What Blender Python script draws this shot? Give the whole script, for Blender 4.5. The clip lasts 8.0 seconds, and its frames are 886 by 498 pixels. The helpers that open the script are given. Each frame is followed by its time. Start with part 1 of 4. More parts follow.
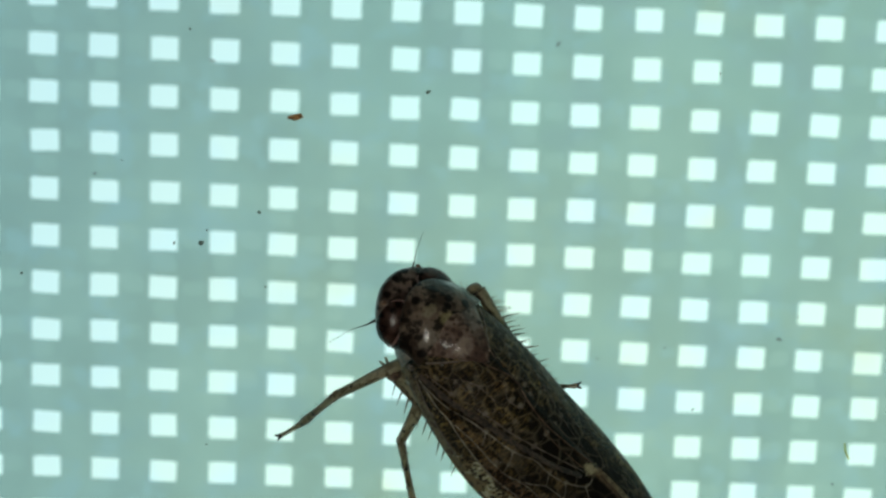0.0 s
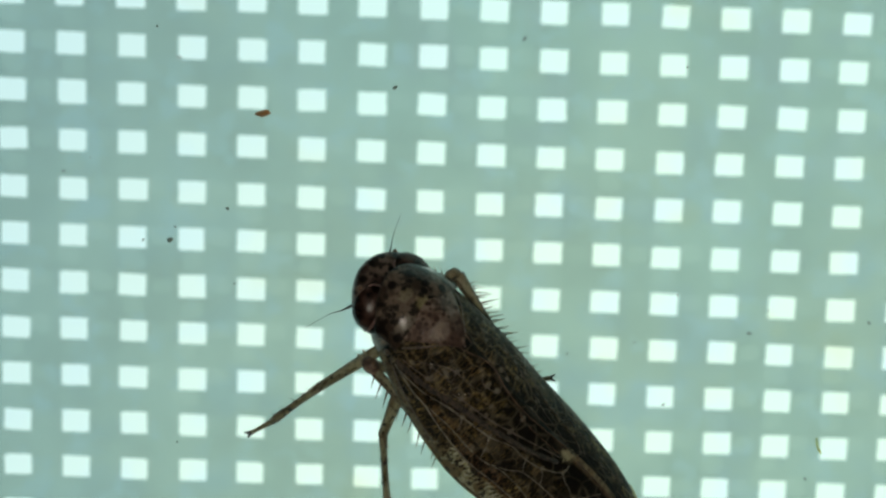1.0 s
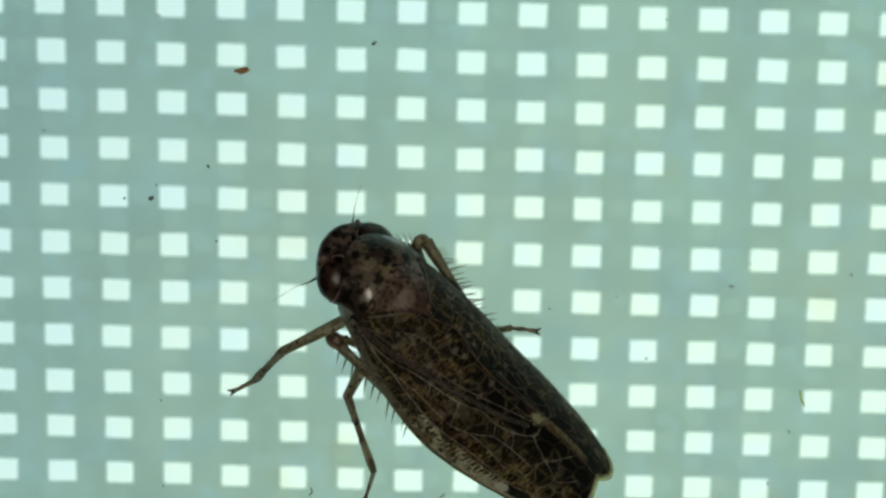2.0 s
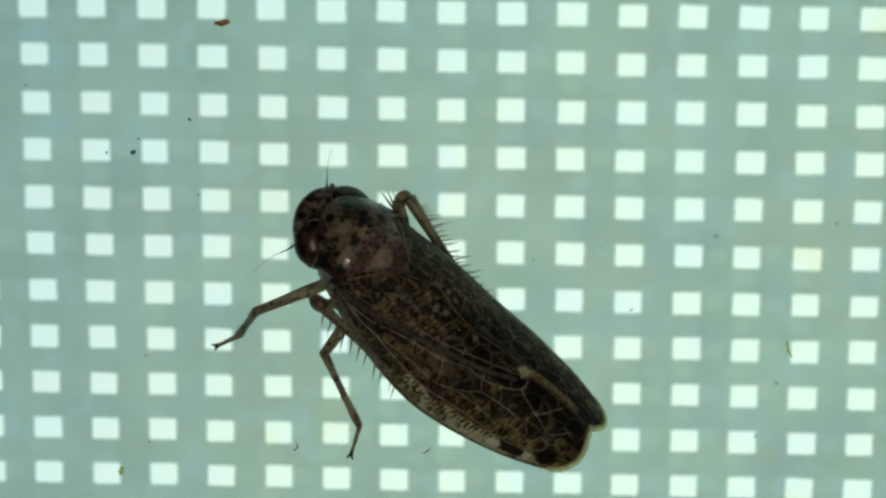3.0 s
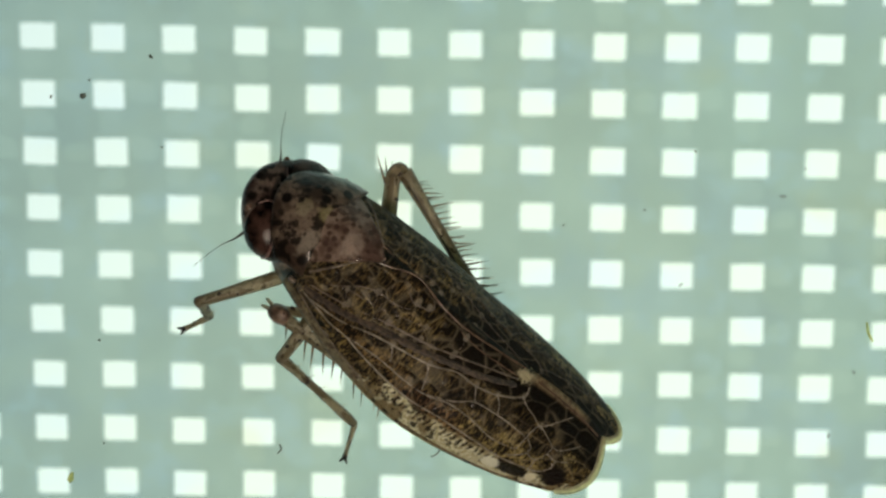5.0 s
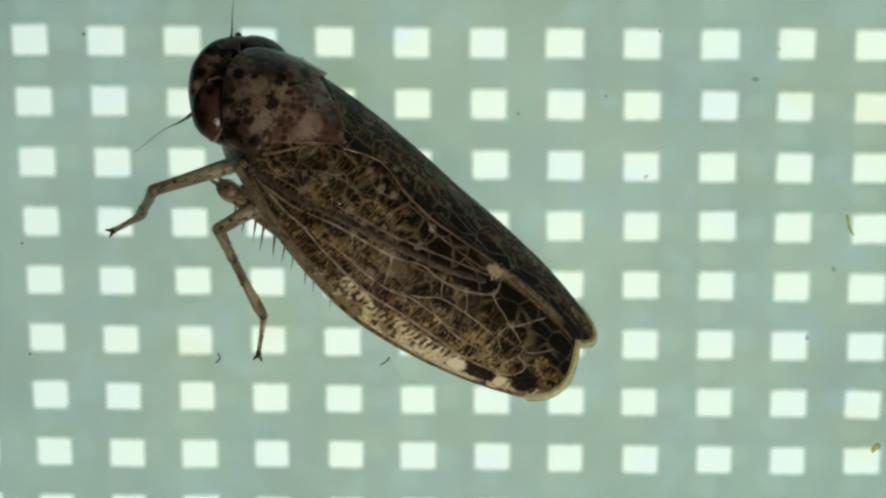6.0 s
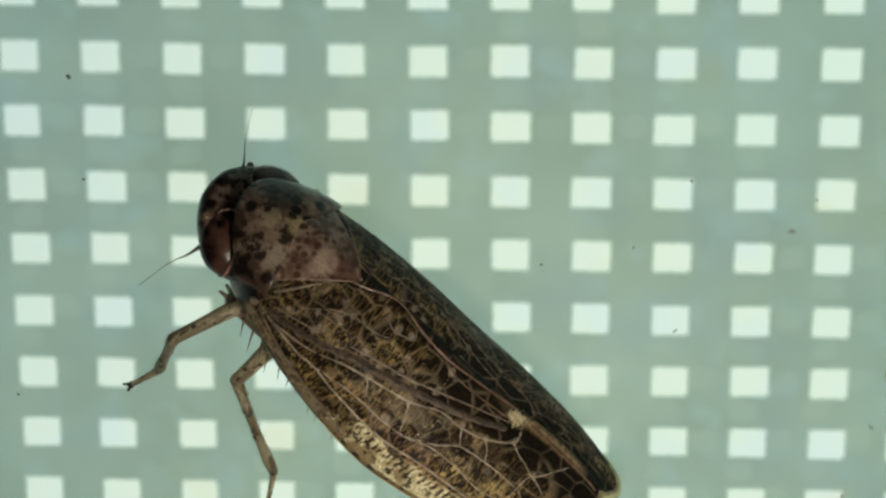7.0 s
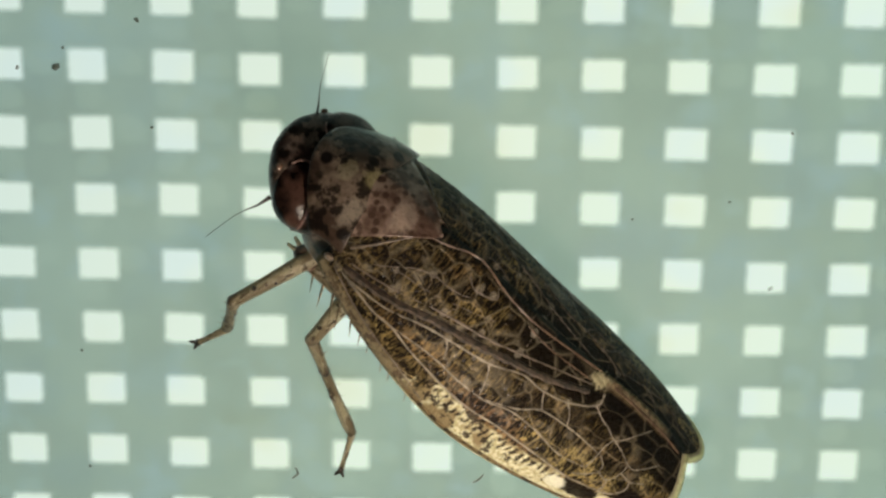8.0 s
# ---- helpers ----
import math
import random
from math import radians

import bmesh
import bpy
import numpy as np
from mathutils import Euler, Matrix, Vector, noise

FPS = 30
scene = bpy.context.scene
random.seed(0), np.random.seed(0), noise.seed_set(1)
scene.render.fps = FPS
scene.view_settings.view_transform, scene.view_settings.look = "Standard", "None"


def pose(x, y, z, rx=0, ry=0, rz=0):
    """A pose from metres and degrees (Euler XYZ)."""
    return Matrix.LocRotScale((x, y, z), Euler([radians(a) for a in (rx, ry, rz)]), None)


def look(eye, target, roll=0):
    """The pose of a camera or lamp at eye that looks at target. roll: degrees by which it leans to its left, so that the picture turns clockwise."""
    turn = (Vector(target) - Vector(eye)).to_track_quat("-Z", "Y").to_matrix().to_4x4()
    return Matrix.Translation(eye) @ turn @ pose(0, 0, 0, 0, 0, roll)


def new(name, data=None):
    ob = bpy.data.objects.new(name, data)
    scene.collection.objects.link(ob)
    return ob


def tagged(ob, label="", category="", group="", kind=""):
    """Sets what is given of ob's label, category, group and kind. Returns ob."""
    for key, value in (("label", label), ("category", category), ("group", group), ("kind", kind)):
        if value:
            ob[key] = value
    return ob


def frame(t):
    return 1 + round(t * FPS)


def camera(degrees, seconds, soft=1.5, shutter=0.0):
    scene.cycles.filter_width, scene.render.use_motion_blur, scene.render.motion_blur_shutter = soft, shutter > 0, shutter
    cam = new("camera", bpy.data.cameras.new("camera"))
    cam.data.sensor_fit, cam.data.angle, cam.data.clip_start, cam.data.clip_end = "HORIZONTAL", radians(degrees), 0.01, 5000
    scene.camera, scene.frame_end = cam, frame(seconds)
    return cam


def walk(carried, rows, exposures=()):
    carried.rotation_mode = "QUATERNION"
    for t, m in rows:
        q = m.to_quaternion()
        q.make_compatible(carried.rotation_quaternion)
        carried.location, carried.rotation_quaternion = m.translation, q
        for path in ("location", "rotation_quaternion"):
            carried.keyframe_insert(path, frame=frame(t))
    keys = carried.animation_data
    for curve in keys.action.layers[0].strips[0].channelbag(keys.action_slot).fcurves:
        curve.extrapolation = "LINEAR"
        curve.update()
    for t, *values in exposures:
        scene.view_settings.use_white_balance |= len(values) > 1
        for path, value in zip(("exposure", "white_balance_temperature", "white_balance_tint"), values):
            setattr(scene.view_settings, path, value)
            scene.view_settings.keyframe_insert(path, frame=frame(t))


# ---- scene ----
# ---- the camera and its way (millimetres and degrees) ----
MM = 0.001
cam = camera(24.57, 8.0, soft=2.6)
WAY = [
    (0, -1.260, 8.533, 30.270, -11.174, -0.507, 2.613),
    (0.1, -1.096, 8.467, 30.289, -10.974, -0.418, 2.579),
    (0.2, -0.934, 8.368, 30.309, -10.754, -0.323, 2.546),
    (0.3, -0.834, 8.262, 30.329, -10.544, -0.231, 2.512),
    (0.4, -0.732, 8.186, 30.345, -10.373, -0.149, 2.476),
    (0.5, -0.679, 8.137, 30.356, -10.269, -0.084, 2.436),
    (0.6, -0.599, 8.103, 30.361, -10.245, -0.035, 2.390),
    (0.7, -0.557, 8.109, 30.360, -10.281, 0.003, 2.340),
    (0.8, -0.496, 8.130, 30.356, -10.359, 0.028, 2.288),
    (0.9, -0.469, 8.163, 30.351, -10.461, 0.040, 2.235),
    (1, -0.437, 8.181, 30.346, -10.569, 0.037, 2.182),
    (1.1, -0.426, 8.228, 30.339, -10.714, -0.006, 2.132),
    (1.2, -0.432, 8.266, 30.329, -10.910, -0.088, 2.082),
    (1.3, -0.459, 8.316, 30.320, -11.107, -0.171, 2.032),
    (1.4, -0.444, 8.333, 30.314, -11.259, -0.219, 1.977),
    (1.5, -0.403, 8.305, 30.317, -11.319, -0.193, 1.917),
    (1.6, -0.316, 8.196, 30.327, -11.309, -0.112, 1.851),
    (1.7, -0.230, 8.121, 30.344, -11.285, -0.018, 1.782),
    (2.8, 0.934, 6.964, 30.538, -10.615, 1.328, 1.005),
    (2.9, 1.008, 6.895, 30.524, -10.566, 1.431, 0.946),
    (3, 1.065, 6.789, 30.499, -10.528, 1.523, 0.892),
    (3.1, 1.109, 6.745, 30.433, -10.520, 1.578, 0.856),
    (3.2, 1.102, 6.689, 30.306, -10.550, 1.587, 0.846),
    (3.3, 1.092, 6.642, 30.132, -10.597, 1.567, 0.853),
    (3.4, 1.045, 6.588, 29.927, -10.642, 1.536, 0.864),
    (3.5, 1.018, 6.516, 29.705, -10.665, 1.512, 0.870),
    (3.6, 0.981, 6.448, 29.458, -10.662, 1.508, 0.869),
    (3.7, 0.963, 6.370, 29.174, -10.647, 1.510, 0.867),
    (3.8, 0.895, 6.268, 28.869, -10.625, 1.503, 0.868),
    (3.9, 0.839, 6.190, 28.556, -10.603, 1.466, 0.875),
    (4, 0.731, 6.094, 28.248, -10.587, 1.383, 0.891),
    (4.1, 0.523, 6.023, 27.911, -10.579, 1.027, 0.960),
    (4.2, 0.302, 5.947, 27.597, -10.596, 0.726, 1.014),
    (5.3, 0.766, 5.032, 24.910, -11.107, 1.378, 0.769),
    (5.4, 0.759, 4.769, 24.752, -11.197, 1.090, 0.723),
    (5.5, 0.733, 4.598, 24.637, -11.299, 0.834, 0.639),
    (5.6, 1.029, 4.291, 24.500, -11.302, 1.221, 0.491),
    (5.7, 1.302, 4.135, 24.344, -11.419, 1.659, 0.347),
    (5.8, 1.412, 4.190, 24.160, -11.857, 1.729, 0.267),
    (5.9, 1.463, 4.399, 23.962, -12.404, 1.692, 0.209),
    (6, 1.522, 4.726, 23.740, -12.823, 1.686, 0.160),
    (6.1, 1.582, 4.995, 23.482, -13.064, 1.768, 0.101),
    (6.2, 1.671, 5.484, 23.198, -13.245, 1.882, 0.033),
    (6.3, 1.740, 5.840, 22.915, -13.387, 1.997, -0.025),
    (6.4, 1.770, 6.330, 22.658, -13.511, 2.082, -0.059),
    (6.5, 1.748, 6.583, 22.454, -13.636, 2.108, -0.052),
    (6.6, 1.702, 6.839, 22.319, -13.725, 2.052, 0.013),
    (6.7, 1.601, 6.897, 22.236, -13.764, 1.934, 0.125),
    (6.8, 1.451, 6.858, 22.179, -13.810, 1.788, 0.259),
    (6.9, 1.336, 6.781, 22.125, -13.920, 1.647, 0.389),
    (7, 1.165, 6.695, 22.050, -14.152, 1.544, 0.489),
    (7.1, 1.069, 6.766, 21.953, -14.565, 1.486, 0.555),
    (7.2, 0.945, 6.851, 21.851, -15.122, 1.452, 0.604),
    (7.3, 0.863, 7.015, 21.744, -15.732, 1.430, 0.642),
    (7.4, 0.739, 7.160, 21.630, -16.306, 1.410, 0.676),
    (7.5, 0.636, 7.291, 21.510, -16.755, 1.382, 0.713),
    (7.6, 0.518, 7.374, 21.381, -17.051, 1.345, 0.751),
    (7.7, 0.421, 7.399, 21.243, -17.255, 1.307, 0.788),
    (7.8, 0.292, 7.355, 21.099, -17.406, 1.268, 0.822),
    (7.9, 0.190, 7.306, 20.955, -17.543, 1.229, 0.857),
    (8, 0.036, 7.240, 20.813, -17.708, 1.190, 0.892),
]
walk(cam, [(t, pose(x * MM, y * MM, z * MM, rx, ry, rz)) for t, x, y, z, rx, ry, rz in WAY],
     [(0, -0.05, 6100, 4), (0.5, -0.05, 6320, 7), (1, -0.06, 6420, 8), (1.5, -0.08, 6450, 7), (3.5, -0.17, 6700, 9), (4, -0.14, 6820, 12), (4.2, -0.10, 6880, 13), (5.5, 0.0, 6950, 17), (6.5, -0.36, 7000, 14), (7.5, -0.36, 7000, 15), (8, -0.28, 7100, 18)])

# ---- light: a dim room, a small lamp behind the sheet, an added fill lamp following the camera, the luminous panel below ----
world = bpy.data.worlds.new("room")
scene.world = world
world.use_nodes = True
world.node_tree.nodes["Background"].inputs[0].default_value = (0.62, 0.68, 0.66, 1)
world.node_tree.nodes["Background"].inputs[1].default_value = 0.015
# strength of the fill lamp added to light the insect
FILL_GLOW = 52.0
for place, size, power in (((-0.0085, 0.036, 0.0204), 0.0006, 0.0006),):
    lamp_data = bpy.data.lights.new("macro_lamp", "AREA")
    lamp_data.shape, lamp_data.size, lamp_data.energy = "DISK", size, power
    lamp_data.color = (1.0, 0.92, 0.80)
    lamp = new("macro_lamp", lamp_data)
    lamp.matrix_world = look(place, (0, 0.0005, 0.001))


# ---- materials ----
class Nodes:
    """A node material with short names for its nodes."""

    def __init__(self, name):
        self.m = bpy.data.materials.new(name)
        self.m.use_nodes = True
        self.t = self.m.node_tree
        self.t.nodes.clear()
        self.out = self.t.nodes.new("ShaderNodeOutputMaterial")

    def add(self, kind, **inputs):
        n = self.t.nodes.new(kind)
        for k, v in inputs.items():
            self.put(n.inputs[k.replace("_", " ")], v)
        return n

    def put(self, socket, v):
        if isinstance(v, bpy.types.NodeSocket):
            self.t.links.new(v, socket)
        else:
            socket.default_value = v

    def math(self, op, a, b=0.0, c=0.0):
        n = self.t.nodes.new("ShaderNodeMath")
        n.operation = op
        for s, v in zip(n.inputs, (a, b, c)):
            self.put(s, v)
        return n.outputs[0]

    def step(self, v, lo, hi):
        n = self.t.nodes.new("ShaderNodeMapRange")
        n.interpolation_type = "SMOOTHSTEP"
        self.put(n.inputs[0], v)
        n.inputs[1].default_value, n.inputs[2].default_value = lo, hi
        return n.outputs[0]

    def mix(self, f, a, b):
        n = self.t.nodes.new("ShaderNodeMix")
        n.data_type = "RGBA"
        self.put(n.inputs[0], f)
        self.put(n.inputs[6], a)
        self.put(n.inputs[7], b)
        return n.outputs[2]

    def noise(self, vec, scale, detail=3.0, rough=0.55):
        n = self.add("ShaderNodeTexNoise", Scale=scale, Detail=detail, Roughness=rough)
        self.put(n.inputs["Vector"], vec)
        return n.outputs["Fac"]

    def scaled(self, vec, s):
        n = self.t.nodes.new("ShaderNodeVectorMath")
        n.operation = "MULTIPLY"
        self.put(n.inputs[0], vec)
        n.inputs[1].default_value = s
        return n.outputs[0]

    def coords(self):
        """Object coordinates in millimetres."""
        return self.scaled(self.add("ShaderNodeTexCoord").outputs["Object"], (1000, 1000, 1000))

    def bump(self, height, strength=0.3, distance=0.00002):
        n = self.add("ShaderNodeBump", Strength=strength, Distance=distance, Height=height)
        return n.outputs[0]

    def finish(self, shader):
        self.t.links.new(shader, self.out.inputs[0])
        return self.m


def rgb(r, g, b):
    return (r, g, b, 1)


def panel_material():
    n = Nodes("panel_glow")
    c = n.coords()
    big = n.noise(c, 0.12, 2)
    small = n.noise(c, 0.9, 2)
    col = n.mix(n.step(big, 0.35, 0.65), rgb(0.70, 0.97, 0.87), rgb(0.77, 0.98, 0.82))
    col = n.mix(n.step(small, 0.45, 0.70), col, rgb(0.71, 0.95, 0.90))
    smudge = n.step(n.noise(c, 0.55, 2), 0.60, 0.72)
    col = n.mix(n.math("MULTIPLY", smudge, 0.7), col, rgb(0.74, 0.90, 0.68))
    sep = n.add("ShaderNodeSeparateXYZ")
    n.put(sep.inputs[0], c)
    edge = n.step(n.math("SUBTRACT", sep.outputs[0], n.math("MULTIPLY", sep.outputs[1], 0.5)), -12.0, 2.0)
    col = n.mix(edge, rgb(0.57, 0.80, 0.80), col)  # the panel is dimmer and bluer towards its corner
    e = n.add("ShaderNodeEmission", Color=col, Strength=1.15)
    return n.finish(e.outputs[0])


def sheet_material(name, clear, haze):
    """Cloudy plastic: part of the light comes straight through, part is scattered; the holes' soft bright edge is put
    into the tint.
    """
    n = Nodes(name)
    c = n.coords()
    fine = n.noise(c, 6.0, 4)
    broad = n.noise(c, 0.55, 3)
    lo = tuple(v * 0.955 for v in clear)
    hi = tuple(min(1.0, v * 1.03) for v in clear)
    tint = n.mix(n.step(broad, 0.3, 0.7), rgb(*lo), rgb(*hi))
    tint = n.mix(n.math("MULTIPLY", fine, 0.16), tint, rgb(clear[0] * 0.90, clear[1] * 0.96, clear[2]))
    sep = n.add("ShaderNodeSeparateXYZ")
    n.put(sep.inputs[0], c)
    # paler ghosts of the holes at their pitch: a reflection painted into the tint
    wx = n.math("SINE", n.math("MULTIPLY", n.math("ADD", sep.outputs[0], n.math("MULTIPLY", broad, 0.5)), 2 * math.pi / 0.9))
    wy = n.math("SINE", n.math("MULTIPLY", n.math("SUBTRACT", sep.outputs[1], n.math("MULTIPLY", broad, 0.4)), 2 * math.pi / 0.727))
    thin = n.math("MULTIPLY", n.step(n.math("MULTIPLY", wx, wy), 0.1, 0.7), n.step(n.noise(c, 0.3, 2), 0.40, 0.6))
    tint = n.mix(n.math("MULTIPLY", thin, 0.5), tint, rgb(*(min(1.0, v * 1.075) for v in clear)))
    cloudy = n.noise(c, 1.5, 3)
    tint = n.mix(n.math("MULTIPLY", n.step(cloudy, 0.50, 0.70), 0.75), tint, rgb(clear[0] * 1.02, clear[1] * 1.04, clear[2] * 1.09))
    # the tint runs to clear at each hole, an added blur of its bright edge
    rim = n.add("ShaderNodeSeparateXYZ")
    n.put(rim.inputs[0], n.add("ShaderNodeTexCoord").outputs["UV"])
    rim_ramp = n.math("ADD", rim.outputs[0], n.math("MULTIPLY", n.math("SUBTRACT", n.noise(c, 9.0, 2), 0.5), 0.22))
    thick = n.step(rim_ramp, -0.05, 1.0)
    tint = n.mix(thick, rgb(0.985, 0.99, 0.985), tint)
    clear_part = n.add("ShaderNodeBsdfTransparent", Color=tint)
    soft = n.add("ShaderNodeBsdfTranslucent", Color=rgb(0.72, 0.80, 0.76))
    top = n.add("ShaderNodeBsdfPrincipled", Roughness=0.45)
    top.inputs["Base Color"].default_value = rgb(0.70, 0.76, 0.73)
    n.put(top.inputs["Normal"], n.bump(fine, 0.2))
    a = n.add("ShaderNodeMixShader", Fac=0.5)
    n.t.links.new(soft.outputs[0], a.inputs[1])
    n.t.links.new(top.outputs[0], a.inputs[2])
    b = n.add("ShaderNodeMixShader")
    n.put(b.inputs[0], n.math("MULTIPLY", thick, haze))
    n.t.links.new(clear_part.outputs[0], b.inputs[1])
    n.t.links.new(a.outputs[0], b.inputs[2])
    return n.finish(b.outputs[0])


def plain(name, col, rough=0.5, vary=0.35, scale=8.0, bump=0.3, see=0.0, gloss=0.5):
    """A skin with mottling at two scales; see: how far light shines through."""
    n = Nodes(name)
    c = n.coords()
    a = n.noise(c, scale, 4)
    b = n.noise(c, scale * 4, 3)
    dark = tuple(v * (1 - vary) for v in col)
    light = tuple(min(1, v * (1 + vary)) for v in col)
    k = n.mix(n.step(a, 0.35, 0.65), rgb(*dark), rgb(*light))
    k = n.mix(n.math("MULTIPLY", n.step(b, 0.5, 0.7), 0.45), k, rgb(*dark))
    p = n.add("ShaderNodeBsdfPrincipled", Roughness=rough)
    n.put(p.inputs["Base Color"], k)
    p.inputs["Specular IOR Level"].default_value = gloss
    n.put(p.inputs["Normal"], n.bump(b, bump))
    if not see:
        return n.finish(p.outputs[0])
    s = n.add("ShaderNodeBsdfTranslucent", Color=k)
    m = n.add("ShaderNodeMixShader", Fac=see)
    n.t.links.new(p.outputs[0], m.inputs[1])
    n.t.links.new(s.outputs[0], m.inputs[2])
    return n.finish(m.outputs[0])


def film_material(name, col, clear, rough=0.45):
    """A thin translucent skin or grain: part of the light passes straight through, part is scattered."""
    n = Nodes(name)
    c = n.coords()
    a = n.noise(c, 14.0, 3)
    k = n.mix(n.step(a, 0.3, 0.7), rgb(*(v * 0.75 for v in col)), rgb(*(min(1.0, v * 1.15) for v in col)))
    p = n.add("ShaderNodeBsdfPrincipled", Roughness=rough)
    n.put(p.inputs["Base Color"], k)
    soft = n.add("ShaderNodeBsdfTranslucent", Color=k)
    clear_part = n.add("ShaderNodeBsdfTransparent", Color=k)
    m = n.add("ShaderNodeMixShader", Fac=0.6)
    n.t.links.new(p.outputs[0], m.inputs[1])
    n.t.links.new(soft.outputs[0], m.inputs[2])
    b = n.add("ShaderNodeMixShader", Fac=clear)
    n.t.links.new(m.outputs[0], b.inputs[1])
    n.t.links.new(clear_part.outputs[0], b.inputs[2])
    return n.finish(b.outputs[0])


def shell_material(name, pale, brown, dark, spot_scale, cover, marks=()):
    """Mottled horny skin of head and thorax: pale and brown clouds, dark blotches and round dark spots, glossy."""
    n = Nodes(name)
    c = n.coords()
    warp = n.noise(c, 2.6, 3)
    cloud = n.noise(c, 5.5, 4, 0.6)
    grain = n.noise(c, 30.0, 3)
    v = n.add("ShaderNodeTexVoronoi", Scale=spot_scale, Randomness=1.0)
    n.put(v.inputs["Vector"], c)
    spots = n.step(n.math("ADD", v.outputs["Distance"], n.math("MULTIPLY", cloud, 0.4)), 0.46, 0.62)
    k = n.mix(n.step(warp, 0.42, 0.60), rgb(*brown), rgb(*pale))
    k = n.mix(n.math("MULTIPLY", n.step(cloud, 0.58 - cover, 0.68 - cover), 0.9), k, rgb(*dark))
    k = n.mix(spots, rgb(*dark), k)
    for place, radius, tint in marks:  # paler patches with ragged edges
        off = n.t.nodes.new("ShaderNodeVectorMath")
        off.operation = "DISTANCE"
        n.put(off.inputs[0], n.scaled(c, (1, 0.8, 0.5)))
        off.inputs[1].default_value = (place[0], place[1] * 0.8, place[2] * 0.5)
        near = n.math("SUBTRACT", 1.0, n.step(n.math("ADD", off.outputs["Value"], n.math("MULTIPLY", n.math("SUBTRACT", cloud, 0.5), 0.3)), radius * 0.5, radius))
        k = n.mix(n.math("MULTIPLY", near, 0.55), k, rgb(*tint))
    k = n.mix(n.math("MULTIPLY", n.step(grain, 0.48, 0.72), 0.4), k, rgb(*dark))
    p = n.add("ShaderNodeBsdfPrincipled", Roughness=0.30)
    p.inputs["Coat Weight"].default_value = 0.60
    p.inputs["Coat IOR"].default_value = 1.32
    p.inputs["Specular IOR Level"].default_value = 0.07
    p.inputs["Coat Roughness"].default_value = 0.035
    n.put(p.inputs["Base Color"], k)
    h = n.math("ADD", n.math("MULTIPLY", grain, 0.6), n.math("MULTIPLY", cloud, 2.5))
    fine = n.noise(c, 55.0, 2)
    n.put(p.inputs["Normal"], n.bump(h, 0.45, 0.00003))
    n.put(p.inputs["Coat Normal"], n.bump(n.math("ADD", n.math("MULTIPLY", n.noise(c, 15.0, 4, 0.62), 1.2), n.math("MULTIPLY", fine, 0.12)), 0.45, 0.000006))
    return n.finish(p.outputs[0])


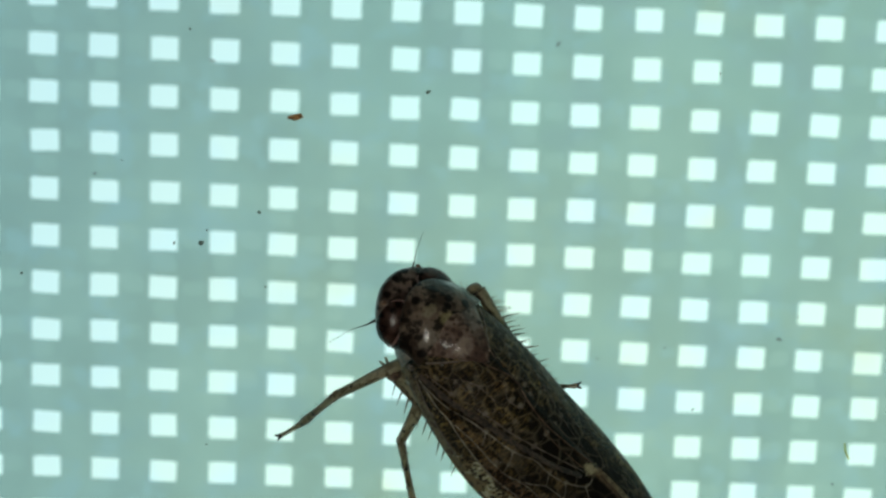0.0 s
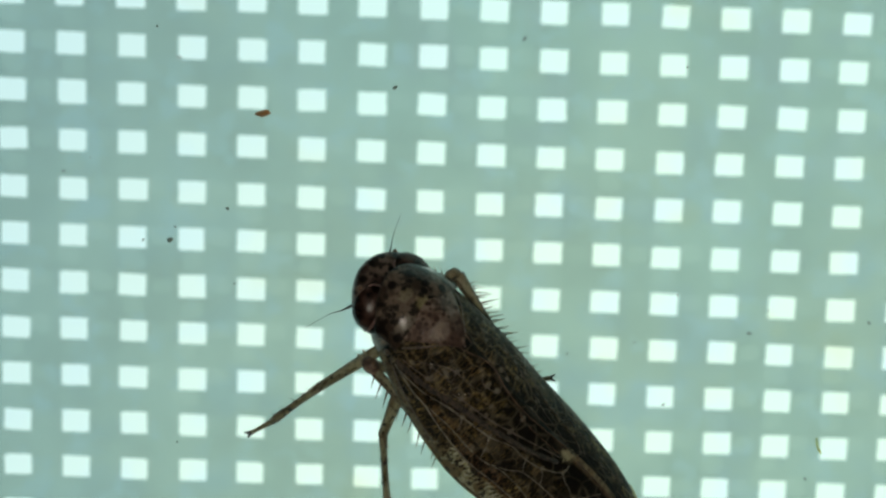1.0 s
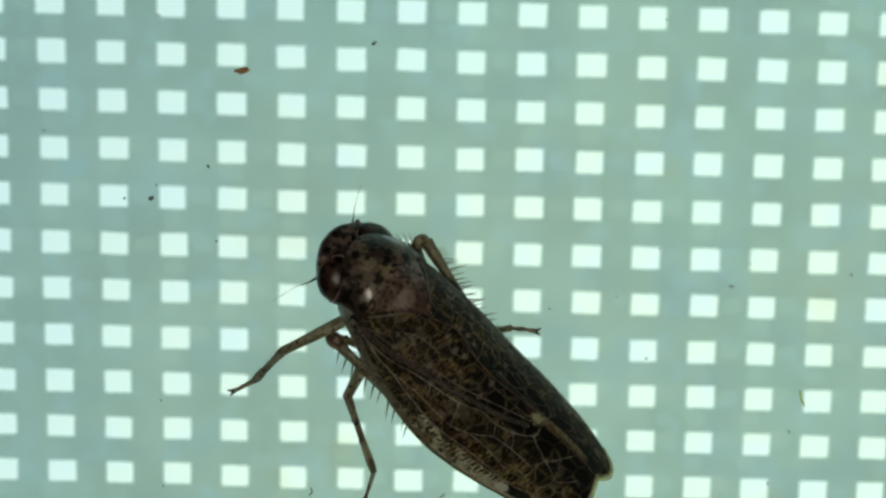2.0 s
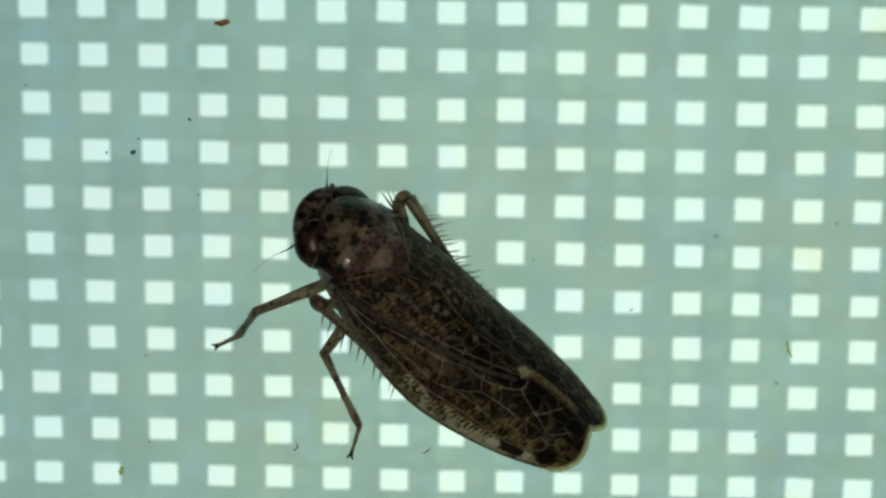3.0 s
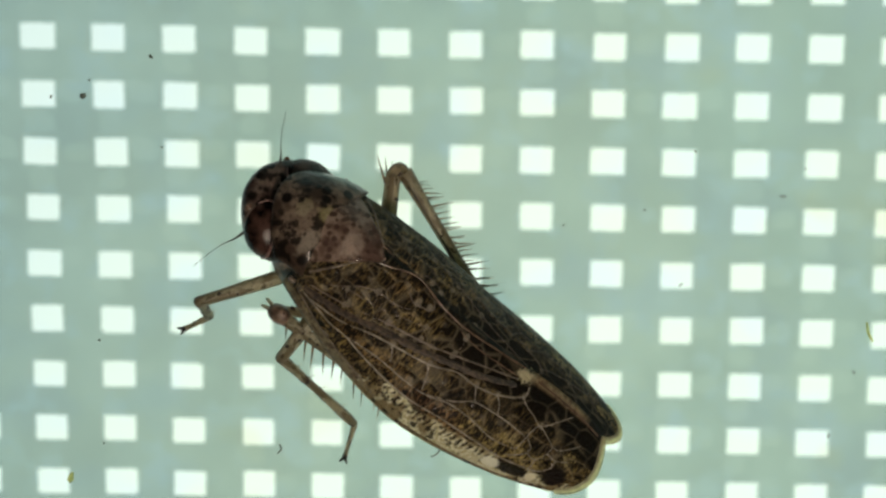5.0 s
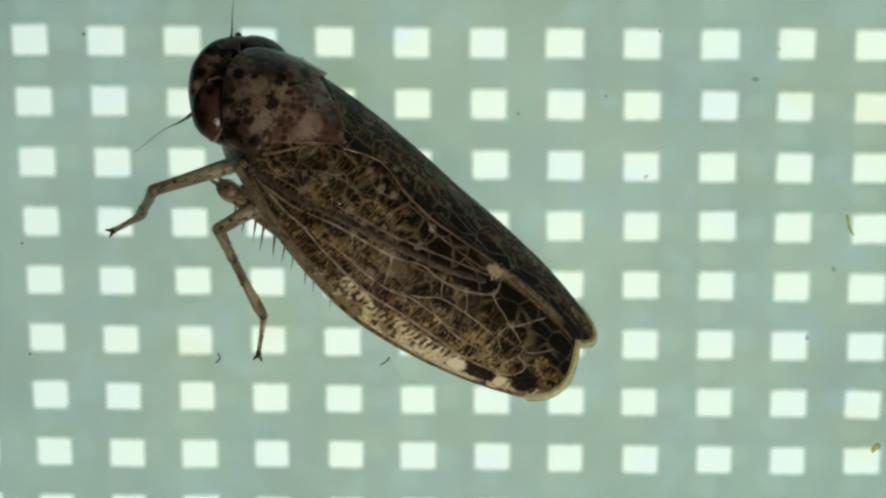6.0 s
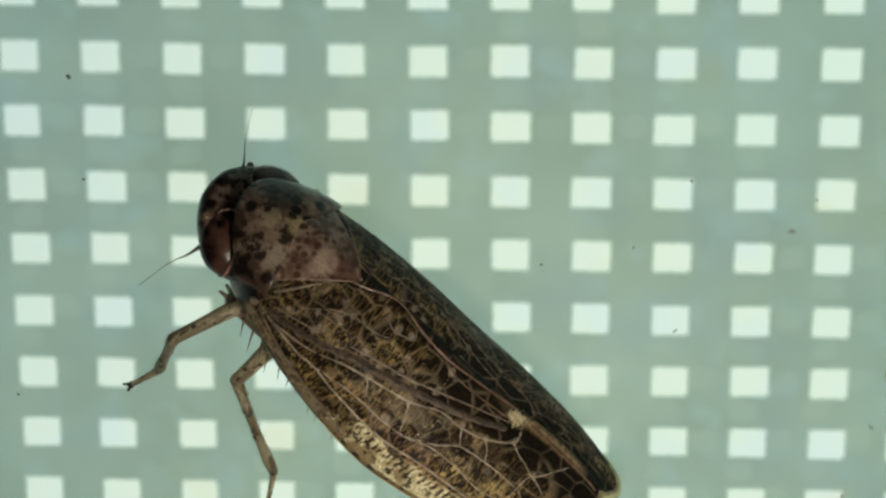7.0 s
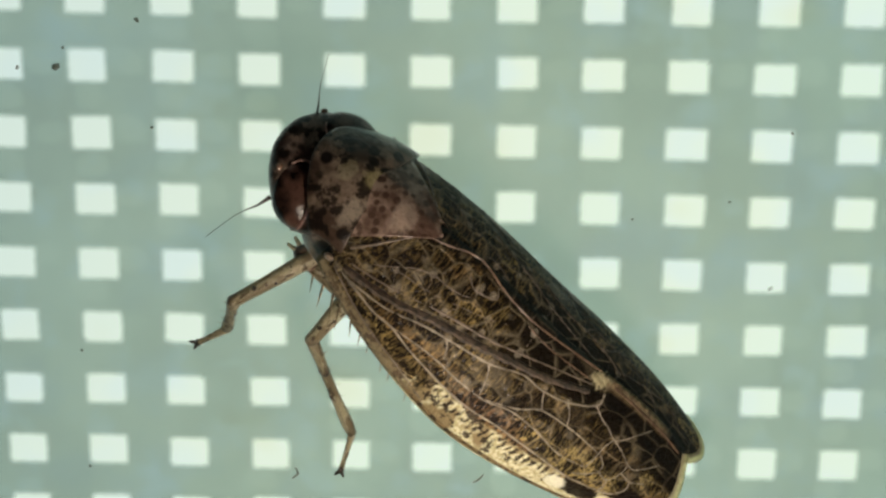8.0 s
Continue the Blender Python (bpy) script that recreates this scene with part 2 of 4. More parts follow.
def wing_material():
    """Rows of black cells with ragged comb-like edges between pale borders, brown ground, a cream costal field.
    UV in millimetres: from the front, from the inner edge."""
    n = Nodes("wing_membrane")
    uv = n.add("ShaderNodeTexCoord").outputs["UV"]
    sep = n.add("ShaderNodeSeparateXYZ")
    n.put(sep.inputs[0], uv)
    s, v = sep.outputs[0], sep.outputs[1]
    wob = n.add("ShaderNodeTexNoise", Scale=3.0, Detail=2.0)
    n.put(wob.inputs["Vector"], uv)
    add = n.t.nodes.new("ShaderNodeVectorMath")
    n.put(add.inputs[0], uv)
    n.put(add.inputs[1], n.scaled(wob.outputs["Color"], (0.16, 0.12, 0)))
    wv = add.outputs[0]
    cells = n.scaled(wv, (3.3, 5.2, 1))
    edge = n.add("ShaderNodeTexVoronoi", Scale=1.0, Randomness=0.70)
    edge.feature = "DISTANCE_TO_EDGE"
    n.put(edge.inputs["Vector"], cells)
    cell = n.add("ShaderNodeTexVoronoi", Scale=1.0, Randomness=0.70)
    n.put(cell.inputs["Vector"], cells)
    far = edge.outputs["Distance"]
    shade = n.add("ShaderNodeSeparateColor")
    n.put(shade.inputs[0], cell.outputs["Color"])
    blot = n.noise(n.scaled(wv, (9.0, 6.0, 1)), 1.0, 3, 0.65)
    grain = n.noise(n.scaled(uv, (38.0, 38.0, 1)), 1.0, 2)
    fleck = n.noise(n.scaled(wv, (26.0, 18.0, 1)), 1.0, 3, 0.6)
    slow = n.noise(n.scaled(uv, (1.9, 2.8, 1)), 1.0, 2)

    def plus(*terms):
        out = terms[0]
        for term in terms[1:]:
            out = n.math("ADD", out, term)
        return out

    def times(a, b):
        return n.math("MULTIPLY", a, b)

    def less(a, b):
        return n.math("SUBTRACT", a, b)

    def between(value, a, b, c, d):
        return times(n.step(value, a, b), less(1.0, n.step(value, c, d)))

    def spot(cs, cv, rs, rv, ragged=1.2):
        """A ragged patch: middle along and across the wing, half length and half width."""
        a, b = times(less(s, cs), 1 / rs), times(less(v, cv), 1 / rv)
        d = plus(times(a, a), times(b, b), times(less(fleck, 0.5), ragged))
        return less(1.0, n.step(d, 0.55, 1.15))

    # short dark teeth stand along the edges of the cells
    teeth = n.math("SINE", plus(times(plus(s, times(v, 0.25)), 80.0), times(blot, 13.0)))
    comb = n.step(teeth, -0.3, 0.5)
    # the line of the claval band and how far a place lies on the costal side of it
    x = less(1.6, s)
    line = plus(0.50, times(x, 0.225), times(times(x, x), 0.078))
    beyond = less(v, line)
    clavus = less(1.0, n.step(beyond, -0.05, 0.02))
    rear_black = times(clavus, n.step(s, 1.70, 2.15))  # the rear half of the clavus is black
    stripe = less(1.0, n.step(v, 0.02, 0.16))  # and so is a stripe along the inner edge
    under_band = times(between(beyond, 0.03, 0.08, 0.20, 0.36), n.step(s, 1.35, 1.75))
    apex = n.step(s, 3.0, 3.3)
    fill = plus(1.0, times(rear_black, 0.40), times(stripe, 0.25), times(under_band, 0.12), times(apex, -0.30))
    fill = plus(fill, times(less(slow, 0.5), 0.45), times(less(shade.outputs[0], 0.5), 0.65))
    fill = less(fill, times(n.step(v, 0.60, 0.85), 0.16))
    reach = plus(times(far, 0.42), times(less(fill, 0.5), 0.12), times(less(fleck, 0.5), 0.16), -0.005)
    reach = less(reach, times(times(comb, 0.055), less(1.0, times(rear_black, 0.8))))
    dark = n.step(reach, -0.005, 0.050)
    dash = n.noise(n.scaled(wv, (34.0, 12.0, 1)), 1.0, 2, 0.55)
    rows = n.math("SINE", plus(times(plus(v, times(s, -0.10)), 62.0), times(slow, 6.0)))  # the dashes stand in rows
    dash = plus(dash, times(rows, 0.045))
    dark = n.math("MAXIMUM", dark, times(n.step(plus(dash, times(less(fill, 0.80), 0.11)), 0.455, 0.535), 0.95))
    # brown dashes show between the black ones
    scratch = n.noise(n.scaled(wv, (40.0, 11.0, 7.0)), 1.0, 2, 0.5)
    bare = less(1.0, n.math("MAXIMUM", rear_black, times(stripe, 0.8)))
    dark = times(dark, less(1.0, times(times(n.step(less(scratch, times(fill, 0.03)), 0.46, 0.57), 0.42), bare)))
    # brown ground
    brown = n.mix(n.step(slow, 0.38, 0.56), rgb(0.110, 0.076, 0.032), rgb(0.265, 0.190, 0.070))
    brown = n.mix(times(n.step(shade.outputs[1], 0.3, 0.9), 0.5), brown, rgb(0.130, 0.098, 0.060))
    rust = plus(spot(1.00, 0.86, 0.38, 0.10), spot(1.70, 0.80, 0.50, 0.10), spot(1.20, 0.12, 0.32, 0.12))
    brown = n.mix(times(n.math("MINIMUM", rust, 1.0), 0.8), brown, rgb(0.26, 0.165, 0.065))
    red = times(between(v, 0.66, 0.76, 0.88, 0.95), between(s, 1.7, 2.1, 2.9, 3.2))
    brown = n.mix(times(red, 0.6), brown, rgb(0.25, 0.135, 0.075))
    olive = n.math("MAXIMUM", spot(3.40, 0.76, 0.75, 0.17), spot(4.18, 0.48, 0.12, 0.22))
    brown = n.mix(times(olive, 0.8), brown, rgb(0.36, 0.28, 0.110))
    black = rgb(0.0055, 0.0038, 0.0028)
    k = n.mix(times(dark, 0.99), brown, black)
    # pale borders of the cells, with paler knots where they meet
    net = less(1.0, n.step(plus(far, times(less(fleck, 0.5), 0.09)), 0.004, 0.080))
    veiled = times(less(1.0, times(stripe, 0.5)), less(1.0, n.step(v, 0.84, 0.92)))
    k = n.mix(times(times(net, 0.40), veiled), k, rgb(0.180, 0.150, 0.098))
    # soft pale spots between the dark marks
    dots = n.add("ShaderNodeTexVoronoi", Scale=1.0, Randomness=0.85)
    n.put(dots.inputs["Vector"], n.scaled(wv, (5.0, 7.6, 1)))
    pale_dot = less(1.0, n.step(plus(dots.outputs["Distance"], times(less(fleck, 0.5), 0.25)), 0.12, 0.38))
    k = n.mix(times(times(times(pale_dot, 0.46), less(1.0, times(n.step(s, 1.9, 2.5), 0.5))), less(1.0, n.math("MAXIMUM", rear_black, stripe))), k, rgb(0.27, 0.235, 0.175))
    knots = None
    for cs, cv, r in ((0.73, 0.69, 0.05), (1.27, 0.495, 0.055), (0.94, 0.345, 0.05), (0.64, 0.555, 0.04), (1.70, 0.39, 0.045), (2.14, 0.30, 0.055), (2.14, 0.12, 0.05), (1.66, 0.285, 0.04),
                      (1.98, 0.50, 0.05), (1.49, 0.61, 0.045), (2.61, 0.38, 0.04), (2.90, 0.345, 0.04), (3.19, 0.225, 0.05), (3.61, 0.375, 0.045), (1.40, 0.17, 0.06), (1.55, 0.14, 0.05)):
        one = spot(cs, cv, r * 0.75, r * 0.8, 1.6)
        knots = one if knots is None else n.math("MAXIMUM", knots, one)
    k = n.mix(times(knots, 0.45), k, rgb(0.27, 0.235, 0.18))
    # the large cells towards the tip: black middles, a brown ring at the tip
    for cs, cv, rs, rv in ((3.40, 0.17, 0.24, 0.11), (3.08, 0.40, 0.16, 0.10), (3.42, 0.40, 0.15, 0.11), (3.72, 0.64, 0.12, 0.09), (3.76, 0.40, 0.10, 0.06), (4.02, 0.46, 0.10, 0.08),
                           (4.10, 0.78, 0.22, 0.14), (3.98, 0.22, 0.22, 0.06), (2.72, 0.52, 0.15, 0.08), (4.36, 0.30, 0.06, 0.22)):
        k = n.mix(times(spot(cs, cv, rs, rv, 2.4), 0.62), k, black)
    # the smooth grey-brown strip along the front part of the costal edge
    strip = times(n.step(plus(v, times(less(blot, 0.5), 0.12)), 1.09, 1.15), less(1.0, n.step(s, 1.45, 1.85)))
    k = n.mix(times(strip, 0.85), k, n.mix(n.step(blot, 0.45, 0.6), rgb(0.24, 0.195, 0.115), rgb(0.095, 0.070, 0.045)))
    # cream costal field, broken by combs and dark marks
    field = plus(v, times(less(blot, 0.5), 0.12))
    cost = times(n.step(field, 0.895, 0.935), n.step(plus(s, times(less(blot, 0.5), 1.2)), 1.45, 1.75))
    marks = n.step(plus(n.noise(n.scaled(uv, (7.5, 7.0, 1)), 1.0, 3, 0.7), times(between(s, 2.5, 2.8, 3.4, 3.6), -0.035)), 0.535, 0.575)
    cream = n.mix(n.step(fleck, 0.4, 0.6), rgb(0.72, 0.70, 0.50), rgb(0.44, 0.40, 0.22))
    dull = n.noise(n.scaled(uv, (3.4, 2.0, 1)), 1.0, 2, 0.6)
    ticks = times(n.step(teeth, 0.0, 0.4), between(plus(v, times(less(blot, 0.5), 0.15)), 0.92, 0.94, 1.02, 1.06))
    cream = n.mix(n.step(plus(dull, times(between(s, 2.5, 2.8, 3.3, 3.5), -0.05)), 0.47, 0.56), cream, rgb(0.25, 0.195, 0.105))
    cream = n.mix(times(ticks, times(n.step(dull, 0.40, 0.48), 0.95)), cream, rgb(0.022, 0.015, 0.010))
    cream = n.mix(times(marks, 0.92), cream, rgb(0.022, 0.015, 0.010))
    hem = n.mix(n.step(blot, 0.42, 0.52), rgb(0.030, 0.020, 0.012), rgb(0.20, 0.14, 0.070))
    cream = n.mix(n.step(v, 1.205, 1.235), cream, hem)
    k = n.mix(times(cost, 0.97), k, cream)
    k = n.mix(times(spot(3.66, 1.02, 0.26, 0.12, 1.6), 0.97), k, rgb(0.010, 0.007, 0.005))
    k = n.mix(times(spot(3.93, 1.02, 0.07, 0.10, 0.8), 0.95), k, rgb(0.78, 0.74, 0.54))
    k = n.mix(times(spot(4.18, 0.88, 0.16, 0.20, 1.4), 0.96), k, rgb(0.012, 0.008, 0.007))
    k = n.mix(times(spot(3.40, 1.05, 0.12, 0.10, 1.0), 0.9), k, rgb(0.74, 0.74, 0.60))
    # tan ridge from the end of the clavus to the tip, and the pale star in front of it
    ridge = times(between(s, 3.05, 3.20, 4.0, 4.15), less(1.0, n.step(v, 0.05, 0.11)))
    k = n.mix(times(ridge, 0.85), k, n.mix(n.step(fleck, 0.4, 0.6), rgb(0.155, 0.105, 0.060), rgb(0.30, 0.225, 0.125)))
    d1 = less(s, 3.05)
    d2 = less(v, 0.07)
    r = n.math("SQRT", plus(times(d1, d1), times(times(d2, d2), 3.0)))
    star = less(1.0, n.step(plus(r, times(fleck, 0.28)), 0.19, 0.28))
    k = n.mix(times(star, 0.85), k, rgb(0.44, 0.39, 0.24))
    p = n.add("ShaderNodeBsdfPrincipled", Roughness=0.42)
    p.inputs["Coat Weight"].default_value = 0.13
    p.inputs["Coat IOR"].default_value = 1.45
    p.inputs["Specular IOR Level"].default_value = 0.05
    p.inputs["Coat Roughness"].default_value = 0.06
    n.put(p.inputs["Base Color"], k)
    h = plus(times(net, 0.6), times(fleck, 1.6), times(grain, 0.8), times(dark, -0.5))
    n.put(p.inputs["Normal"], n.bump(h, 0.9, 0.00002))
    grains = n.add("ShaderNodeTexVoronoi", Scale=1.0, Randomness=1.0)
    grains.feature = "SMOOTH_F1"
    n.put(grains.inputs["Vector"], n.scaled(uv, (21.0, 26.0, 1)))
    n.put(p.inputs["Coat Normal"], n.bump(plus(times(grains.outputs["Distance"], -1.0), times(blot, 0.9)), 1.0, 0.000024))
    soft = n.add("ShaderNodeBsdfTranslucent", Color=k)
    # the costal field and the hem are thin: the panel shines through their cream parts
    thin = times(times(cost, less(1.0, times(marks, 0.9))), less(1.0, spot(3.66, 1.02, 0.26, 0.12, 1.6)))
    m = n.add("ShaderNodeMixShader", Fac=plus(0.03, times(thin, 0.12)))
    n.t.links.new(p.outputs[0], m.inputs[1])
    n.t.links.new(soft.outputs[0], m.inputs[2])
    return n.finish(m.outputs[0])


def leg_material():
    """Translucent straw-coloured skin with brown streaks along the leg and dark blotches."""
    n = Nodes("straw_leg")
    c = n.coords()
    a = n.noise(n.scaled(c, (2.2, 9.0, 9.0)), 1.0, 4, 0.6)
    b = n.noise(n.scaled(c, (7.0, 14.0, 14.0)), 1.0, 3, 0.6)
    d = n.noise(c, 38.0, 3)
    k = n.mix(n.step(d, 0.35, 0.65), rgb(0.50, 0.455, 0.31), rgb(0.66, 0.61, 0.44))
    k = n.mix(n.math("MULTIPLY", n.step(a, 0.48, 0.58), 0.75), k, rgb(0.205, 0.155, 0.092))
    k = n.mix(n.math("MULTIPLY", n.step(b, 0.57, 0.65), 0.85), k, rgb(0.085, 0.055, 0.034))
    p = n.add("ShaderNodeBsdfPrincipled", Roughness=0.36)
    n.put(p.inputs["Base Color"], k)
    n.put(p.inputs["Normal"], n.bump(d, 0.35))
    s = n.add("ShaderNodeBsdfTranslucent", Color=k)
    m = n.add("ShaderNodeMixShader", Fac=0.58)
    n.t.links.new(p.outputs[0], m.inputs[1])
    n.t.links.new(s.outputs[0], m.inputs[2])
    return n.finish(m.outputs[0])


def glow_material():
    n = Nodes("fill_lamp_glow")
    e = n.add("ShaderNodeEmission", Color=rgb(1.0, 0.92, 0.77), Strength=FILL_GLOW)
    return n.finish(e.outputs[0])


PANEL = panel_material()
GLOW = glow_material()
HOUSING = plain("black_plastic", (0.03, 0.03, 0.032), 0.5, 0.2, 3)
SHEET = sheet_material("cloudy_plastic", (0.632, 0.690, 0.666), 0.10)
SHELL = shell_material("mottled_shell", (0.150, 0.114, 0.086), (0.042, 0.028, 0.020), (0.0055, 0.0038, 0.003), 5.2, 0.09, [((1.72, 0.02, 0.72), 0.15, (0.34, 0.29, 0.15)), ((2.00, 0.11, 0.73), 0.11, (0.27, 0.23, 0.15)), ((1.68, 0.38, 0.62), 0.16, (0.23, 0.20, 0.16))])
CROWN = shell_material("mottled_crown", (0.150, 0.112, 0.090), (0.042, 0.026, 0.021), (0.0055, 0.0038, 0.003), 6.0, 0.06)
SCUT = shell_material("rosy_shell", (0.220, 0.160, 0.126), (0.080, 0.049, 0.038), (0.050, 0.030, 0.022), 9.0, 0.02, [((1.25, 0.13, 0.83), 0.15, (0.30, 0.240, 0.195))])
EYE = plain("dark_eye", (0.030, 0.016, 0.012), 0.22, 0.95, 5, 0.3, gloss=0.22)
RIM = plain("pinkish_rim", (0.24, 0.135, 0.11), 0.35, 0.4, 10)
OCELLUS = plain("amber_eyelet", (0.17, 0.10, 0.065), 0.25, 0.2, 10, 0.1)
COLLAR_EDGE = plain("grey_edge", (0.17, 0.145, 0.105), 0.35, 0.4, 9, 0.3)
WING = wing_material()
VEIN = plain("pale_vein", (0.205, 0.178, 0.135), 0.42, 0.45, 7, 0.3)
AMBER = plain("amber_vein", (0.115, 0.074, 0.050), 0.22, 0.4, 6, 0.3)
# the claval band, and the far wing's veins with their shade in the colour
BAND = plain("dusky_band_shaded_veins", (0.052, 0.036, 0.024), 0.5, 0.75, 18, 0.7)
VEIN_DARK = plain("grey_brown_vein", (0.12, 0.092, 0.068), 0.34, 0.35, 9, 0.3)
FRINGE = film_material("cream_membrane", (0.93, 0.85, 0.60), 0.45, 0.3)
BELLY = plain("brown_belly", (0.10, 0.070, 0.045), 0.45, 0.5, 7)
LEG = leg_material()
KNEE = plain("pale_spur", (0.62, 0.57, 0.40), 0.35, 0.2, 10, 0.2, see=0.55)
LEG_DARK = plain("brown_leg", (0.26, 0.215, 0.125), 0.4, 0.45, 10, 0.25, see=0.15)
SPINE = plain("brown_spine", (0.22, 0.16, 0.09), 0.35, 0.3, 14)
CLAW = plain("dark_claw", (0.035, 0.024, 0.018), 0.35, 0.3, 14)
HIP = plain("reddish_knee", (0.16, 0.105, 0.075), 0.3, 0.7, 9, 0.4)
HAIR = plain("dark_hair", (0.05, 0.04, 0.035), 0.4, 0.2, 14)
DIRT = film_material("brown_dirt", (0.70, 0.43, 0.26), 0.45, 0.8)
SOOT = film_material("dark_dirt", (0.50, 0.49, 0.45), 0.50, 0.8)
CHEEK = plain("straw_brown_skin", (0.20, 0.145, 0.10), 0.30, 0.6, 7, 0.4)
CRUMB = film_material("pale_crumb", (0.97, 0.98, 0.96), 0.82, 0.3)
OCHRE = film_material("ochre_dirt", (0.92, 0.86, 0.52), 0.70, 0.6)


# ---- mesh helpers (all in millimetres) ----
def part(name, bm, material, parent=None, label="", smooth=True):
    """One mesh object from a bmesh in millimetres, under a thing or a part."""
    bm.transform(Matrix.Scale(MM, 4))
    me = bpy.data.meshes.new(name)
    bm.to_mesh(me)
    bm.free()
    for f in me.polygons:
        f.use_smooth = smooth
    me.materials.append(material)
    ob = new(name, me)
    ob.parent = parent
    return tagged(ob, label) if label else ob


def grid(nu, nv, where, uv=None, wrap=False):
    """A sheet of quads, where(u, v) for u, v in 0..1; wrap joins the v ends."""
    bm = bmesh.new()
    layer = bm.loops.layers.uv.new("UVMap") if uv else None
    cols = nv if wrap else nv + 1
    vs = [[bm.verts.new(where(i / nu, j / nv)) for j in range(cols)] for i in range(nu + 1)]
    for i in range(nu):
        for j in range(nv):
            k = (j + 1) % cols
            f = bm.faces.new((vs[i][j], vs[i + 1][j], vs[i + 1][k], vs[i][k]))
            if uv:
                for loop, (a, b) in zip(f.loops, ((i, j), (i + 1, j), (i + 1, j + 1), (i, j + 1))):
                    loop[layer].uv = uv(a / nu, b / nv)
    return bm


def tube(points, radii, sides=8, close=True, into=None, flat=1.0):
    """A round bar along points, with a radius at each."""
    bm = into or bmesh.new()
    pts = [Vector(p) for p in points]
    rings = []
    side = None
    for i, p in enumerate(pts):
        d = (pts[min(i + 1, len(pts) - 1)] - pts[max(i - 1, 0)]).normalized()
        ref = side if side is not None else (Vector((0, 0, 1)) if abs(d.z) < 0.9 else Vector((0, 1, 0)))
        a = d.cross(ref).normalized()
        b = a.cross(d).normalized()
        side = b
        rings.append([bm.verts.new(p + radii[i] * (math.cos(w) * a + flat * math.sin(w) * b)) for w in [2 * math.pi * k / sides for k in range(sides)]])
    for r, q in zip(rings, rings[1:]):
        for k in range(sides):
            bm.faces.new((r[k], r[(k + 1) % sides], q[(k + 1) % sides], q[k]))
    if close:
        bm.faces.new(rings[0][::-1])
        bm.faces.new(rings[-1])
    return bm


def spline(points, steps=8):
    """A smooth line through points."""
    pts = [Vector(p) for p in points]
    out = []
    for i in range(len(pts) - 1):
        p0, p1, p2, p3 = pts[max(i - 1, 0)], pts[i], pts[i + 1], pts[min(i + 2, len(pts) - 1)]
        for k in range(steps):
            t = k / steps
            out.append(0.5 * (2 * p1 + (p2 - p0) * t + (2 * p0 - 5 * p1 + 4 * p2 - p3) * t * t + (3 * p1 - p0 - 3 * p2 + p3) * t ** 3))
    return out + [pts[-1]]


def curve(t, rows):
    """A smooth value at t from (t, value, ...) rows."""
    ts = [r[0] for r in rows]
    if t <= ts[0]:
        return list(rows[0][1:])
    if t >= ts[-1]:
        return list(rows[-1][1:])
    i = max(k for k in range(len(ts)) if ts[k] <= t)
    a, b = rows[i], rows[i + 1]
    w = (t - a[0]) / (b[0] - a[0])
    lo, hi = rows[max(i - 1, 0)], rows[min(i + 2, len(rows) - 1)]
    out = []
    for k in range(1, len(a)):
        d0 = (b[k] - lo[k]) / (b[0] - lo[0]) * (b[0] - a[0])
        d1 = (hi[k] - a[k]) / (hi[0] - a[0]) * (b[0] - a[0])
        h = w * w * (3 - 2 * w)
        out.append(a[k] * (1 - h) + b[k] * h + d0 * (w ** 3 - 2 * w * w + w) + d1 * (w ** 3 - w * w))
    return out


# ---- the perforated sheet and the luminous panel ----
PITCH, RATIO, SKEW = 0.9, 0.8079, 0.01378


def knot(i, j):
    """The middle of hole i, j on the sheet."""
    return PITCH * (i + SKEW * j - 4.5), -PITCH * (RATIO * j - 2.8)


RIM_OUT, RIM_IN = 0.040, 0.046  # how far the added soft rim reaches round a hole's edge


